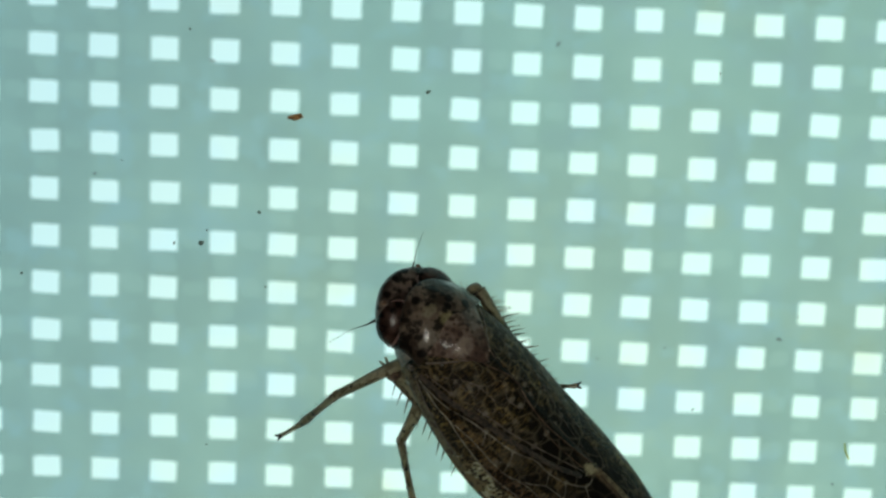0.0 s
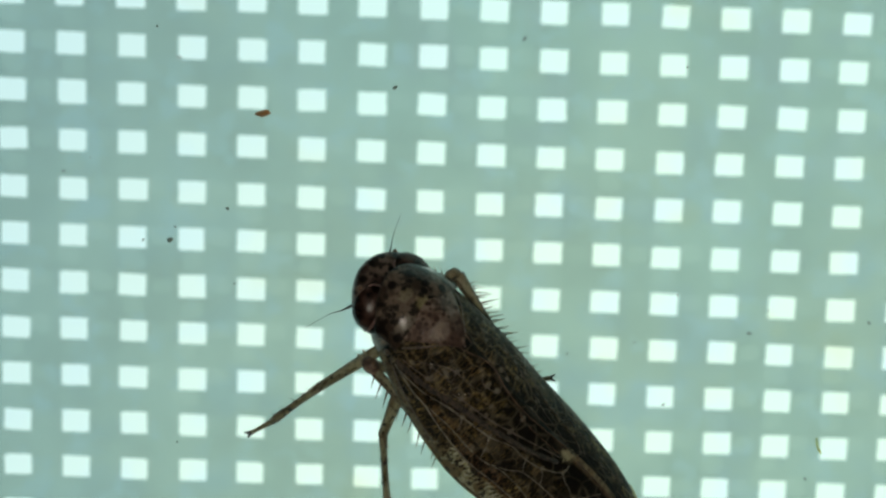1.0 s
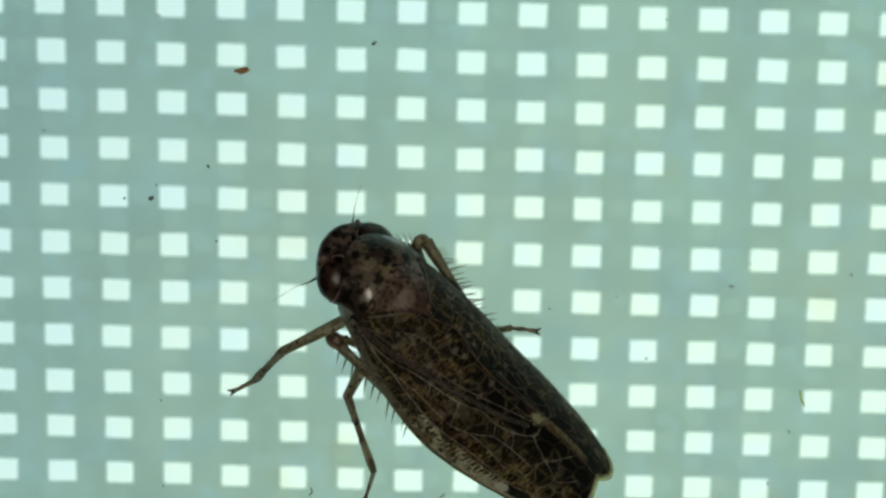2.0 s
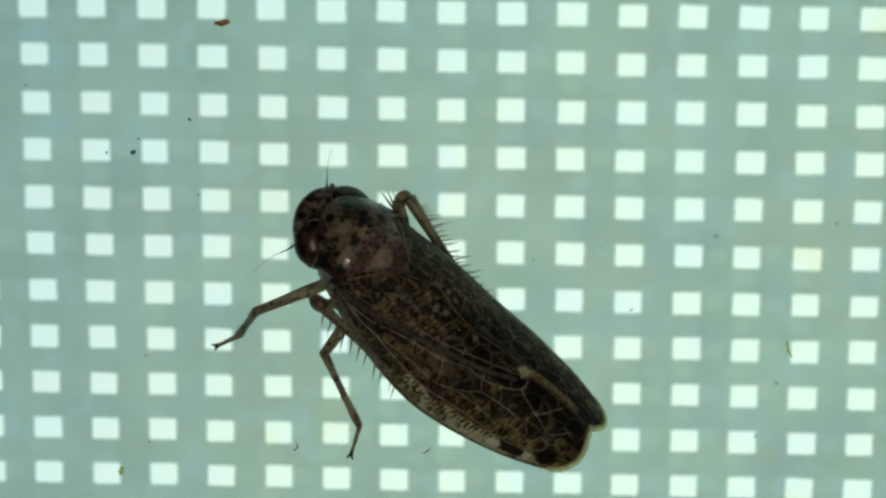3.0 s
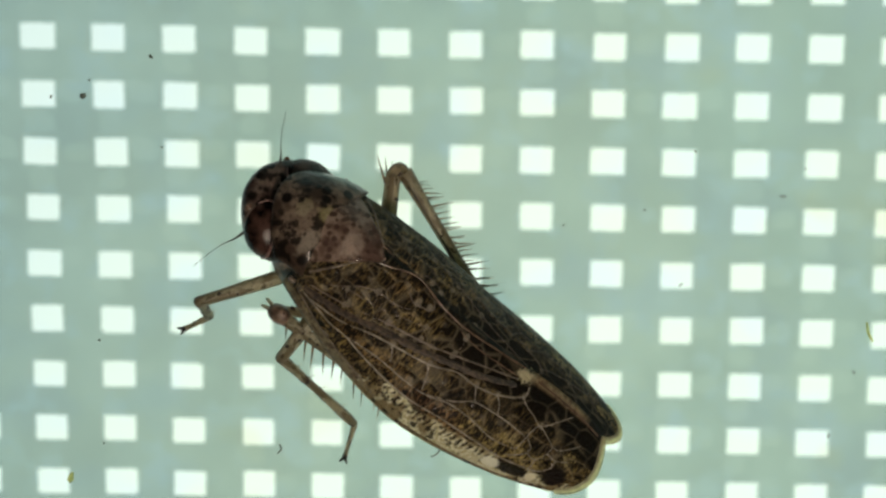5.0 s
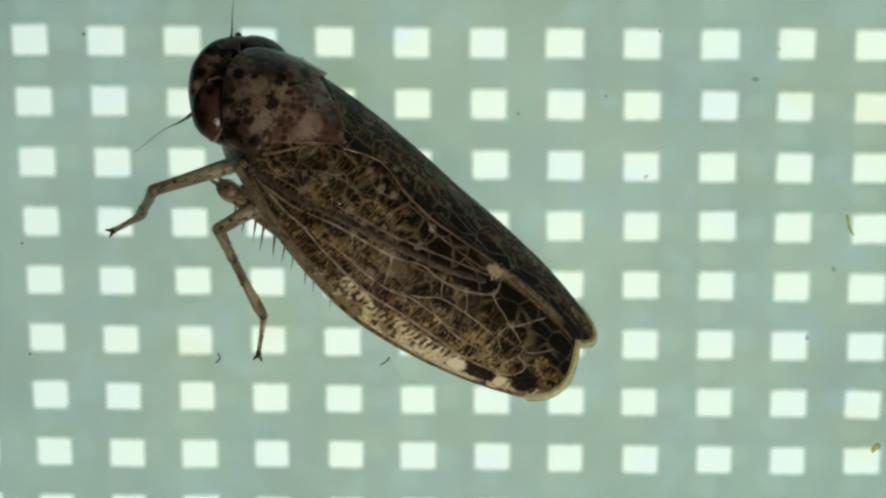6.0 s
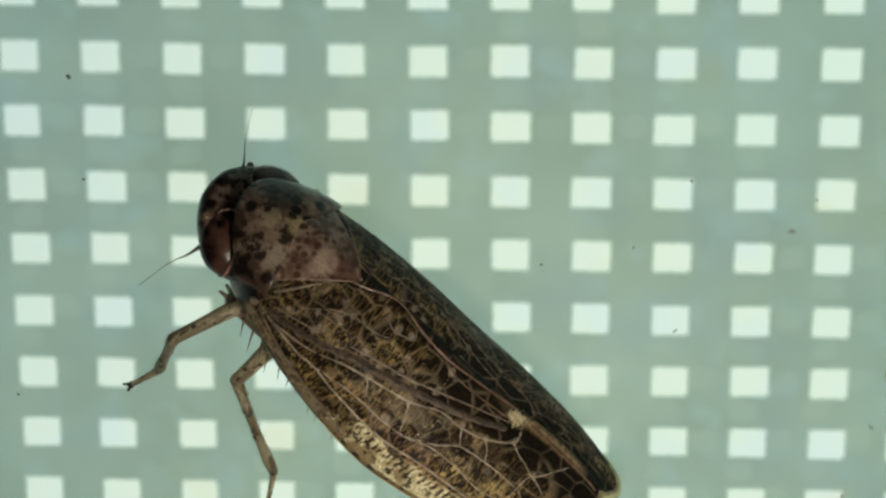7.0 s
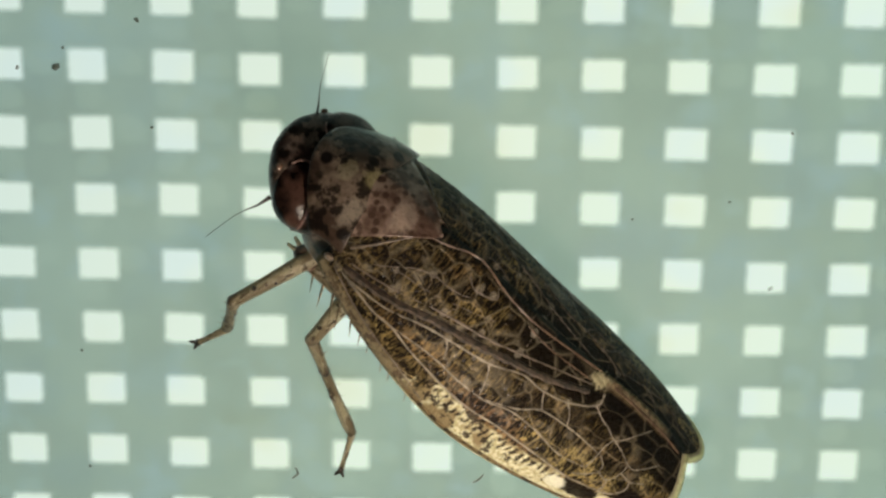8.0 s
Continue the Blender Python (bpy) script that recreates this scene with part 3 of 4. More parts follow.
def lattice(i0, i1, j0, j1, z, thick, open_x, open_y, jitter, seed=1):
    """A sheet with a rounded square hole in each cell: points, faces and how thick the plastic is at each point."""
    rnd = random.Random(seed)
    verts, faces, full = [], [], []
    corner = {}

    def edge_point(i, j, low):
        key = (round(2 * i), round(2 * j), low)
        if key not in corner:
            x, y = knot(i, j)
            corner[key] = len(verts)
            verts.append((x, y, z - (thick if low else 0)))
            full.append(1.0)
        return corner[key]

    for j in range(j0, j1):
        for i in range(i0, i1):
            cx, cy = knot(i, j)
            hx = PITCH * open_x / 2 * (1 + rnd.gauss(0, jitter))
            hy = PITCH * RATIO * open_y / 2 * (1 + rnd.gauss(0, jitter))
            ox, oy, turn = rnd.gauss(0, jitter * 0.25), rnd.gauss(0, jitter * 0.25), rnd.gauss(0, 0.012)
            rough = [rnd.gauss(0, 0.3) for _ in range(16)]

            def ring(grow):
                out = []
                for q, (sx, sy) in enumerate(((1, -1), (1, 1), (-1, 1), (-1, -1))):
                    for k in range(4):
                        w = math.radians(-90 + 90 * q + 30 * k)
                        r = 0.034 * (1 + rough[4 * q + k]) + max(0.0, grow)
                        px, py = sx * (hx + grow - r) + r * math.cos(w), sy * (hy + grow - r) + r * math.sin(w)
                        out.append((cx + ox + px - turn * py, cy + oy + py + turn * px))
                return out

            wide, edge = ring(RIM_OUT), ring(-RIM_IN)
            upper = 0
            for low in (False, True):
                base = len(verts)
                zz = z - (thick if low else 0)
                verts.extend((x, y, zz) for x, y in wide)
                full.extend([1.0] * 16)
                mid = z - thick * (0.6 if low else 0.4)  # the rim thins out to a fine edge
                verts.extend((x, y, mid) for x, y in edge)
                full.extend([0.0] * 16)
                outer = [edge_point(i + a, j + b, low) for a, b in ((0.5, 0.5), (0.5, 0), (0.5, -0.5), (0, -0.5), (-0.5, -0.5), (-0.5, 0), (-0.5, 0.5), (0, 0.5))]
                # corners of the cell: 0, 2, 4, 6; middles of its sides: 1, 3, 5, 7
                for q in range(4):
                    c, m0, m1 = outer[2 * q], outer[2 * q - 1], outer[2 * q + 1]
                    s = base + 4 * q
                    nxt = base + (4 * q + 4) % 16
                    fan = [(m0, c, s), (c, s + 1, s), (c, s + 2, s + 1), (c, s + 3, s + 2), (c, m1, s + 3), (m1, nxt, s + 3)]
                    faces.extend(f[::-1] if low else f for f in fan)
                for k in range(16):
                    a, b = base + k, base + (k + 1) % 16
                    f = (a, b, b + 16, a + 16)
                    faces.append(f[::-1] if low else f)
                if low:
                    for k in range(16):
                        a, b = 16 + k, 16 + (k + 1) % 16
                        faces.append((upper + a, upper + b, base + b, base + a))
                upper = base
    return verts, faces, full


def sheet_object(name, data, material, label):
    verts, faces, full = data
    me = bpy.data.meshes.new(name)
    me.from_pydata([(x * MM, y * MM, z * MM) for x, y, z in verts], [], faces)
    layer = me.uv_layers.new(name="thickness")
    for loop in me.loops:
        layer.data[loop.index].uv = (full[loop.vertex_index], 0.0)
    me.materials.append(material)
    return tagged(new(name, me), label, "sheet", kind="structure")


sheet_object("ground", lattice(-12, 22, -14, 20, 0.0, 0.04, 0.492, 0.500, 0.022, seed=3), SHEET,
             "cloudy white plastic sheet with rows of square holes, lit from below")


def panel():
    bm = bmesh.new()
    bmesh.ops.create_cube(bm, size=1, matrix=pose(0, 0, -4.0) @ Matrix.Diagonal((90, 90, 1.0, 1)))
    bmesh.ops.bevel(bm, geom=bm.edges[:], offset=0.2, segments=2, affect="EDGES")
    tagged(part("backdrop", bm, PANEL, smooth=False), "even pale green luminous panel below the sheet", "light panel", kind="structure")


panel()


# ---- the leafhopper: its space has x to the head, y to its left, z to its back (millimetres) ----
hopper = tagged(new("leafhopper"), "dark brown mottled leafhopper with pale-veined wings standing on the sheet", "insect")
hopper.empty_display_size = 0.001

RIDGE = [(-3.1, 0.10), (-2.6, 0.27), (-2.0, 0.46), (-1.4, 0.58), (-0.5, 0.74), (0.3, 0.80), (0.94, 0.78), (1.7, 0.70)]
HALF_L = [(-3.1, 0.64), (-2.7, 0.89), (-2.3, 1.05), (-1.7, 1.17), (-1.1, 1.21), (-0.4, 1.22), (0.5, 1.11), (1.2, 0.93), (1.7, 0.78)]
HALF_R = [(-3.1, 0.43), (-2.7, 0.56), (-2.3, 0.67), (-1.7, 0.81), (-1.1, 0.92), (-0.4, 0.96), (0.5, 0.95), (1.2, 0.875), (1.7, 0.77)]
MARGIN = [(-2.9, -0.06), (-2.0, -0.16), (-0.5, -0.22), (0.9, -0.20), (1.7, -0.05)]


def wing_point(s, side, x):
    """A point of the wing roof: s from the middle line (0) to the costal edge (1)."""
    top, w, low = curve(x, RIDGE)[0], curve(x, HALF_L if side > 0 else HALF_R)[0], curve(x, MARGIN)[0]
    k = min(1.0, max(0.0, (-0.3 - x) / 2.5))
    drift = -0.30 * k * k * (3 - 2 * k)  # the closed wings lie a little askew
    a = math.radians(-5 + 101 * s) if side > 0 else math.radians(2 + 94 * s)
    y = w * math.copysign(abs(math.sin(a)) ** 0.95, a)
    z = low + (top - low) * max(0.0, math.cos(a)) ** 0.9 + (0.20 if side > 0 else 0.05) * max(0.0, (s - 0.68) / 0.32) ** 2
    return Vector((x, side * (y - 0.02) + drift, z))


def wing_ends(s):
    """Front and rear end of the wing at s."""
    front = 0.86 + 0.75 * min(1.0, s / 0.55) ** 0.7 - 0.10 * max(0.0, s - 0.6)
    rear = -2.77 - 0.22 * math.sin(math.pi * min(1.0, s * 1.25)) ** 0.8 + 2.4 * max(0.0, s - 0.72) ** 1.5
    return front, rear


def on_wing(u, s, side, lift=0.0):
    f, r = wing_ends(s)
    x = f + (r - f) * u
    p = wing_point(s, side, x)
    if lift:
        e = 0.01
        du = wing_point(s, side, x - e) - wing_point(s, side, x + e)
        ds = wing_point(min(1, s + e), side, x) - wing_point(max(0, s - e), side, x)
        n = ds.cross(du).normalized()
        out = p - Vector((x, 0.5 * p.y if abs(p.y) < 0.2 else 0.0, -0.2))
        p = p + lift * (n if n.dot(out) > 0 else -n)
    return p


def at_wing(x, s, side, lift=0.0):
    f, r = wing_ends(s)
    return on_wing((x - f) / (r - f), s, side, lift)


EDGE = {1: 0.87, -1: 0.92}  # how far round the body each wing reaches


def forewing(side):
    reach = EDGE[side]

    def uv(u, s):
        f, r = wing_ends(s * reach)
        return (1.6 - (f + (r - f) * u), 1.5 * s * reach)

    lift = 0.022 if side > 0 else 0.0
    bm = grid(64, 26, lambda u, s: on_wing(u, s * reach, side) + Vector((0, 0, lift)), uv)
    if side < 0:
        bmesh.ops.reverse_faces(bm, faces=bm.faces[:])
    ob = part("forewing", bm, WING, hopper, "glossy dark brown forewing with a net of pale veins")
    mod = ob.modifiers.new("thickness", "SOLIDIFY")
    mod.thickness, mod.offset = 0.00002, 0
    up = Vector((0, 0, lift))

    def vein(rows, r0, r1, material, name="vein", flat=1.0):
        """A low rib along (x, share of the way to the costal edge) points, half sunk in the membrane."""
        pts = spline([at_wing(x, s, side, 0.30 * r0) + up for x, s in rows], 6)
        n = len(pts) - 1
        thin = 0.86 if flat == 1.0 else 1.0
        radii = [thin * (r0 + (r1 - r0) * k / n) * (1 + 0.22 * math.sin(2.3 * k + 40 * r0 + rows[0][0] * 9)) * (1 if 0 < k < n else 0.6) for k in range(n + 1)]
        return part(name, tube(pts, radii, 6, flat=flat), material, ob)

    # veins of the wing turned away get a darker material that stands for its shade
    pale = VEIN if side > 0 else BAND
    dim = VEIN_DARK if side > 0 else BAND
    # inner edge with its loop, the double claval line and the broad dark band beside it
    vein([(1.01, 0.10), (0.77, 0.07), (0.46, 0.01), (0.24, 0.01), (0.08, 0.03), (-0.18, 0.045), (-0.51, 0.045), (-1.03, 0.025), (-1.41, 0.012)], 0.019, 0.017, AMBER, "inner_edge")
    vein([(-0.44, 0.075), (-0.75, 0.085), (-1.05, 0.08), (-1.38, 0.075)], 0.014, 0.013, AMBER, "claval_vein")
    vein([(-1.62, 0.035), (-2.05, 0.045), (-2.43, 0.045), (-2.74, 0.05)], 0.022, 0.018, AMBER, "inner_edge")
    vein([(0.36, 0.10), (0.28, 0.13), (0.18, 0.13), (0.0, 0.095), (0.05, 0.05)], 0.015, 0.011, dim, "cross_vein")
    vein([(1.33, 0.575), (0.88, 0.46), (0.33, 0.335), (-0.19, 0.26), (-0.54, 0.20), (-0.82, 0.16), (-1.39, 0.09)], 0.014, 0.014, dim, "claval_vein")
    if side > 0:
        vein([(1.36, 0.62), (0.86, 0.51), (0.37, 0.395), (-0.15, 0.315), (-0.60, 0.245), (-0.95, 0.205), (-1.42, 0.125)], 0.062, 0.036, BAND, "claval_band", 0.20)
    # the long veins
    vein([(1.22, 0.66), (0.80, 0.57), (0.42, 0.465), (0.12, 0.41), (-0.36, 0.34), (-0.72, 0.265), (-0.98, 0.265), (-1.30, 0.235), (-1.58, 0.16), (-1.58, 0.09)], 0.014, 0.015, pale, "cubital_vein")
    if side > 0:  # the other wing hides its costal half below
        vein([(1.42, 0.70), (1.0, 0.74), (0.6, 0.75), (0.2, 0.76), (-0.2, 0.80)], 0.016, 0.010, dim, "costal_vein")
        vein([(1.32, 0.67), (0.85, 0.645), (0.60, 0.61), (0.28, 0.615), (-0.10, 0.61), (-0.49, 0.595), (-0.91, 0.57), (-1.39, 0.58), (-1.85, 0.61), (-2.22, 0.60)], 0.017, 0.012, pale, "radial_vein")
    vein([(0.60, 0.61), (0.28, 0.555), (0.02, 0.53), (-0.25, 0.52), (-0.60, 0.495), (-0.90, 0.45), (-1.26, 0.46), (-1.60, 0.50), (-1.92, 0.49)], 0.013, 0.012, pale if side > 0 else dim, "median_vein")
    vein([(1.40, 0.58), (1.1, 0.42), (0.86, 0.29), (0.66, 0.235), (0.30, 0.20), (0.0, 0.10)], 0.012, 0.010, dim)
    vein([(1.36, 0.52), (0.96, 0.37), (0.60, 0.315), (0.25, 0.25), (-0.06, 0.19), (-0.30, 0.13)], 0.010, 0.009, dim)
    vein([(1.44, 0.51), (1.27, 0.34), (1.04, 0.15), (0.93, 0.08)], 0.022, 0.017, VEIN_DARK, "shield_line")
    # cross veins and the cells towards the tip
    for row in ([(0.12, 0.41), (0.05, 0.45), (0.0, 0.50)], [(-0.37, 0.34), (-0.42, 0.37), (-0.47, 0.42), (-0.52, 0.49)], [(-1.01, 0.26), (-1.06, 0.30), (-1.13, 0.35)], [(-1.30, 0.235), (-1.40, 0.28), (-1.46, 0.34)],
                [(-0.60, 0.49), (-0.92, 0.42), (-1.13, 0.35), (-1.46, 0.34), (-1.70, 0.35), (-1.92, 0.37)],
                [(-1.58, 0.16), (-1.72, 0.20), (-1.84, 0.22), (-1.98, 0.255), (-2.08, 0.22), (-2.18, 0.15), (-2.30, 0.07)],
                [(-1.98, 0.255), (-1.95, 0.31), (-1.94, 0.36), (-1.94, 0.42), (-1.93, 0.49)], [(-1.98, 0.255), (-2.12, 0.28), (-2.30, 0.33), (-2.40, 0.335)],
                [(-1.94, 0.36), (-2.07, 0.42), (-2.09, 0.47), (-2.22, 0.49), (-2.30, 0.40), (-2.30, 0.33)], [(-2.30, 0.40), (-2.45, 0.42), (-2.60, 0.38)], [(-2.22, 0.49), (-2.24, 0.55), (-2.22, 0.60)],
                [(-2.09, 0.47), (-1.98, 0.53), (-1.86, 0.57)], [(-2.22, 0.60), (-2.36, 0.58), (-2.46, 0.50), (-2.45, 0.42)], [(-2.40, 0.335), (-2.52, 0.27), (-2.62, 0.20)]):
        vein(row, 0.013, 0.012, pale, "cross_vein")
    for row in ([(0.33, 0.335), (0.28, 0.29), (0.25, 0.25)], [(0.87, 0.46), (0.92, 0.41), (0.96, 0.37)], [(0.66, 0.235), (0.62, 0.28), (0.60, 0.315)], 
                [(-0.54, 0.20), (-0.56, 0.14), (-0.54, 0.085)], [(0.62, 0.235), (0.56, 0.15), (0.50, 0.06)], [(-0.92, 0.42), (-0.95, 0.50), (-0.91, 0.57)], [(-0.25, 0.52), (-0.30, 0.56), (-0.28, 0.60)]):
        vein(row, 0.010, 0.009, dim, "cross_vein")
    # the cream hem round the rear edge
    rim = spline([on_wing(1.0, s * reach, side) + up for s in (0.02, 0.12, 0.25, 0.4, 0.55, 0.7, 0.82, 0.92, 0.99)], 5)
    rim += spline([at_wing(x, reach, side) + up for x in (-2.0, -1.2, -0.5, 0.2, 0.9)], 4)
    n = len(rim) - 1
    part("wing_hem", tube(rim, [0.064 * (0.35 + 0.65 * math.sin(math.pi * min(1, 0.2 + k / n)) ** 0.6) if k < 0.62 * n else 0.016 for k in range(n + 1)], 6, flat=0.45), FRINGE, ob, "cream translucent hem")
    return ob


def loft(sections, nu=40, nv=40):
    """A closed body over sections (x, half width, top, bottom)."""
    xs = [r[0] for r in sections]

    def where(u, v):
        x = xs[0] + (xs[-1] - xs[0]) * u
        w, top, low = curve(x, sections)
        a = 2 * math.pi * v
        mid = (top + low) / 2
        c, s = math.cos(a), math.sin(a)
        return Vector((x, max(w, 0.002) * math.copysign(abs(c) ** 0.85, c), mid + (top - low) / 2 * math.copysign(abs(s) ** 0.9, s)))

    bm = grid(nu, nv, where, wrap=True)
    bmesh.ops.holes_fill(bm, edges=[e for e in bm.edges if e.is_boundary])
    bmesh.ops.recalc_face_normals(bm, faces=bm.faces[:])
    return bm


def hopper_body():
    part("abdomen", loft([(-2.3, 0.2, 0.05, -0.25), (-1.8, 0.5, 0.25, -0.42), (-0.8, 0.74, 0.45, -0.55), (0.4, 0.80, 0.5, -0.6), (1.2, 0.74, 0.45, -0.58), (1.75, 0.5, 0.3, -0.5)]), BELLY, hopper, "brown belly under the wings")
    # head: a short broad crescent, blunt in front, with eyes flush at its corners
    head_rows = [(1.74, 0.58, 0.39, -0.08), (1.85, 0.68, 0.44, -0.15), (2.00, 0.70, 0.47, -0.17), (2.15, 0.69, 0.485, -0.14), (2.30, 0.62, 0.485, -0.09), (2.43, 0.515, 0.475, -0.02), (2.53, 0.415, 0.455, 0.06), (2.61, 0.295, 0.425, 0.13), (2.67, 0.165, 0.39, 0.20), (2.69, 0.03, 0.33, 0.27)]

    def on_head(x, a, lift=0.0):
        """A point of the head's skin: a in degrees from its left side over the top."""
        w, top, low = curve(x, head_rows)
        c, s = math.cos(radians(a)), math.sin(radians(a))
        p = Vector((x, w * math.copysign(abs(c) ** 0.85, c), (top + low) / 2 + (top - low) / 2 * math.copysign(abs(s) ** 0.9, s)))
        p.y += 0.07 * (x - 1.9)  # the head is turned a little to one side
        return p + lift * Vector((0.25, c, s)).normalized()

    bm = grid(48, 60, lambda u, v: on_head(1.74 + 0.95 * math.sin(u * math.pi / 2), 360 * v), wrap=True)
    bmesh.ops.holes_fill(bm, edges=[e for e in bm.edges if e.is_boundary])
    bmesh.ops.recalc_face_normals(bm, faces=bm.faces[:])
    part("face", loft([(1.7, 0.40, 0.2, -0.55), (1.9, 0.52, 0.25, -0.52), (2.1, 0.54, 0.25, -0.46), (2.3, 0.48, 0.25, -0.32), (2.45, 0.36, 0.24, -0.14), (2.55, 0.10, 0.20, 0.02)], 20, 28), CHEEK, hopper, "brownish narrow face under the head")
    part("thorax", loft([(0.9, 0.60, 0.40, -0.52), (1.2, 0.72, 0.58, -0.52), (1.5, 0.72, 0.60, -0.50), (1.72, 0.66, 0.52, -0.46), (1.86, 0.56, 0.42, -0.38), (1.98, 0.40, 0.3, -0.25)], 24, 32), CHEEK, hopper, "straw-brown side of the thorax")
    bm2 = bmesh.new()  # the knob at the wing's root
    bmesh.ops.create_uvsphere(bm2, u_segments=16, v_segments=10, radius=1, matrix=Matrix.Translation((1.53, 0.775, 0.36)) @ Matrix.Diagonal((0.055, 0.035, 0.04, 1)))
    part("wing_root", bm2, VEIN_DARK, hopper, "straw-brown knob at the wing's root")
    head = part("head", bm, CROWN, hopper, "broad blunt dark brown mottled head")
    for side in (1, -1):
        def on_eye(r, w, lift):
            """A point of the eye: r from its middle to its rim, w round it."""
            p, q = r * math.cos(w), r * math.sin(w)
            x = 2.185 + 0.245 * p
            a = 24 + 75 * (x - 2.185) + 48 * q
            return on_head(x, a if side > 0 else 180 - a, lift)

        bm = grid(10, 40, lambda u, v: on_eye(max(u, 0.01), 2 * math.pi * v, 0.004 + 0.020 * math.sqrt(max(0.0, 1 - u ** 4))), wrap=True)
        bmesh.ops.holes_fill(bm, edges=[e for e in bm.edges if e.is_boundary][:40])
        bmesh.ops.recalc_face_normals(bm, faces=bm.faces[:])
        part("eye", bm, EYE, head, "glossy dark reddish-brown compound eye")
        ring = [on_eye(1.03, radians(w), 0.004) for w in range(20, 261, 10)]
        n = len(ring) - 1
        part("eye_rim", tube(ring, [0.006 + 0.014 * math.sin(math.pi * k / n) for k in range(n + 1)], 6), RIM, head, "pinkish brown rim")
        # feeler: thick base, then a long fine bristle
        base = Vector((2.30, 0.46, -0.22)) if side > 0 else Vector((2.50, -0.30, 0.25))
        tip = Vector((2.50, 1.08, -0.66)) if side > 0 else Vector((2.89, -0.58, 0.95))
        mid = base.lerp(tip, 0.5) + Vector((0.03, 0, 0.02))
        line = spline([base, base.lerp(tip, 0.22), mid, tip], 6)
        n = len(line) - 1
        part("antenna", tube(line, [0.026 * (1 - k / n) ** 3.0 + 0.0032 for k in range(n + 1)], 6), HAIR, head, "fine dark bristle-like antenna")
    for side in (1, -1):  # two small pale eyelets on the front edge
        at = on_head(2.49, 37 if side > 0 else 168)
        bm = bmesh.new()
        bmesh.ops.create_uvsphere(bm, u_segments=12, v_segments=8, radius=1, matrix=Matrix.Translation(at) @ Matrix.Diagonal((0.04, 0.045, 0.035, 1)))
        part("ocellus", bm, OCELLUS, head, "small orange-brown eyelet")
    # pronotum: a broad collar with an arched front and a hollowed rear edge
    def collar(u, v):
        w = 2 * v - 1
        a = math.radians(61 if w > 0 else 80) * w
        y = 0.76 * math.sin(a)
        back = 1.635 - 0.36 * y * y
        front = max(2.345 - 1.15 * y * y, back + 0.20)
        x = front + (back - front) * u
        swell = 0.775 + 0.225 * math.sin(math.pi * (0.06 + 0.60 * u))
        z = 0.06 + 0.66 * math.copysign(abs(math.cos(a)) ** 0.8, math.cos(a)) * swell + 0.008 * math.sin(11 * y) * math.sin(math.pi * u)
        z -= (0.035 + 0.11 * min(1.0, max(0.0, -y / 0.55))) * (1 - u) ** 1.5  # the front tucks under the crown
        return Vector((x, y, z))

    ob = part("pronotum", grid(30, 56, collar), SHELL, hopper, "glossy dark brown spotted collar plate")
    mod = ob.modifiers.new("thickness", "SOLIDIFY")
    mod.thickness, mod.offset = 0.00006, -1
    edge = [collar(1.0, 0.06 + 0.88 * k / 30) + Vector((0.004, 0, 0.006)) for k in range(31)]
    part("rear_edge", tube(edge, [0.006 + 0.009 * math.sin(math.pi * k / 30) for k in range(31)], 6), COLLAR_EDGE, ob, "greyish pale rear edge")
    edge = [collar(0.0, 0.10 + 0.80 * k / 30) + Vector((0.002, 0, -0.004)) for k in range(31)]
    part("front_edge", tube(edge, [0.012] * 31, 6), CLAW, ob, "dark front seam")

    def shield(u, v):
        w = 2 * v - 1
        x = 1.78 + (0.84 - 1.78) * u
        half = 0.66 * (1 - u) ** 0.85 + 0.012
        y = w * half
        z = 0.672 - 0.85 * (w * half) ** 2 + 0.085 * math.sin(math.pi * min(1, u * 0.62)) + 0.02 * u
        z += 0.012 * math.cos(w * 5) * math.sin(math.pi * u)
        return Vector((x, y, z))

    ob = part("scutellum", grid(18, 20, shield), SCUT, hopper, "rosy brown triangular shield plate")
    mod = ob.modifiers.new("thickness", "SOLIDIFY")
    mod.thickness, mod.offset = 0.00008, -1
    for side in (1, -1):
        pts = spline([shield(0.22, 0.5 + side * 0.5) + Vector((0, 0, 0.008)), shield(0.45, 0.5 + side * 0.5) + Vector((0, 0, 0.01)), shield(0.7, 0.5 + side * 0.5) + Vector((0, 0, 0.01)), shield(0.98, 0.5) + Vector((0, 0, 0.01))], 5)
        part("shield_edge", tube(pts, [0.018] * len(pts), 6), VEIN_DARK, ob)


hopper_body()
for side in (-1, 1):
    forewing(side)


# ---- legs: each bar runs along its own x from the joint ----
def spike_mesh():
    bm = tube([(0, 0, 0), (0.4, 0, 0), (1, 0, 0.05)], [0.060, 0.040, 0.006], 5)
    bm.transform(Matrix.Scale(MM, 4))
    me = bpy.data.meshes.new("spine")
    bm.to_mesh(me)
    bm.free()
    me.materials.append(SPINE)
    return me


SPIKE = spike_mesh()


def spine(parent, at, way, length):
    ob = new("spine", SPIKE)
    ob.parent = parent
    q = Vector(way).to_track_quat("X", "Z")
    ob.matrix_basis = Matrix.LocRotScale(Vector(at) * MM, q, Vector((length, length, length)))


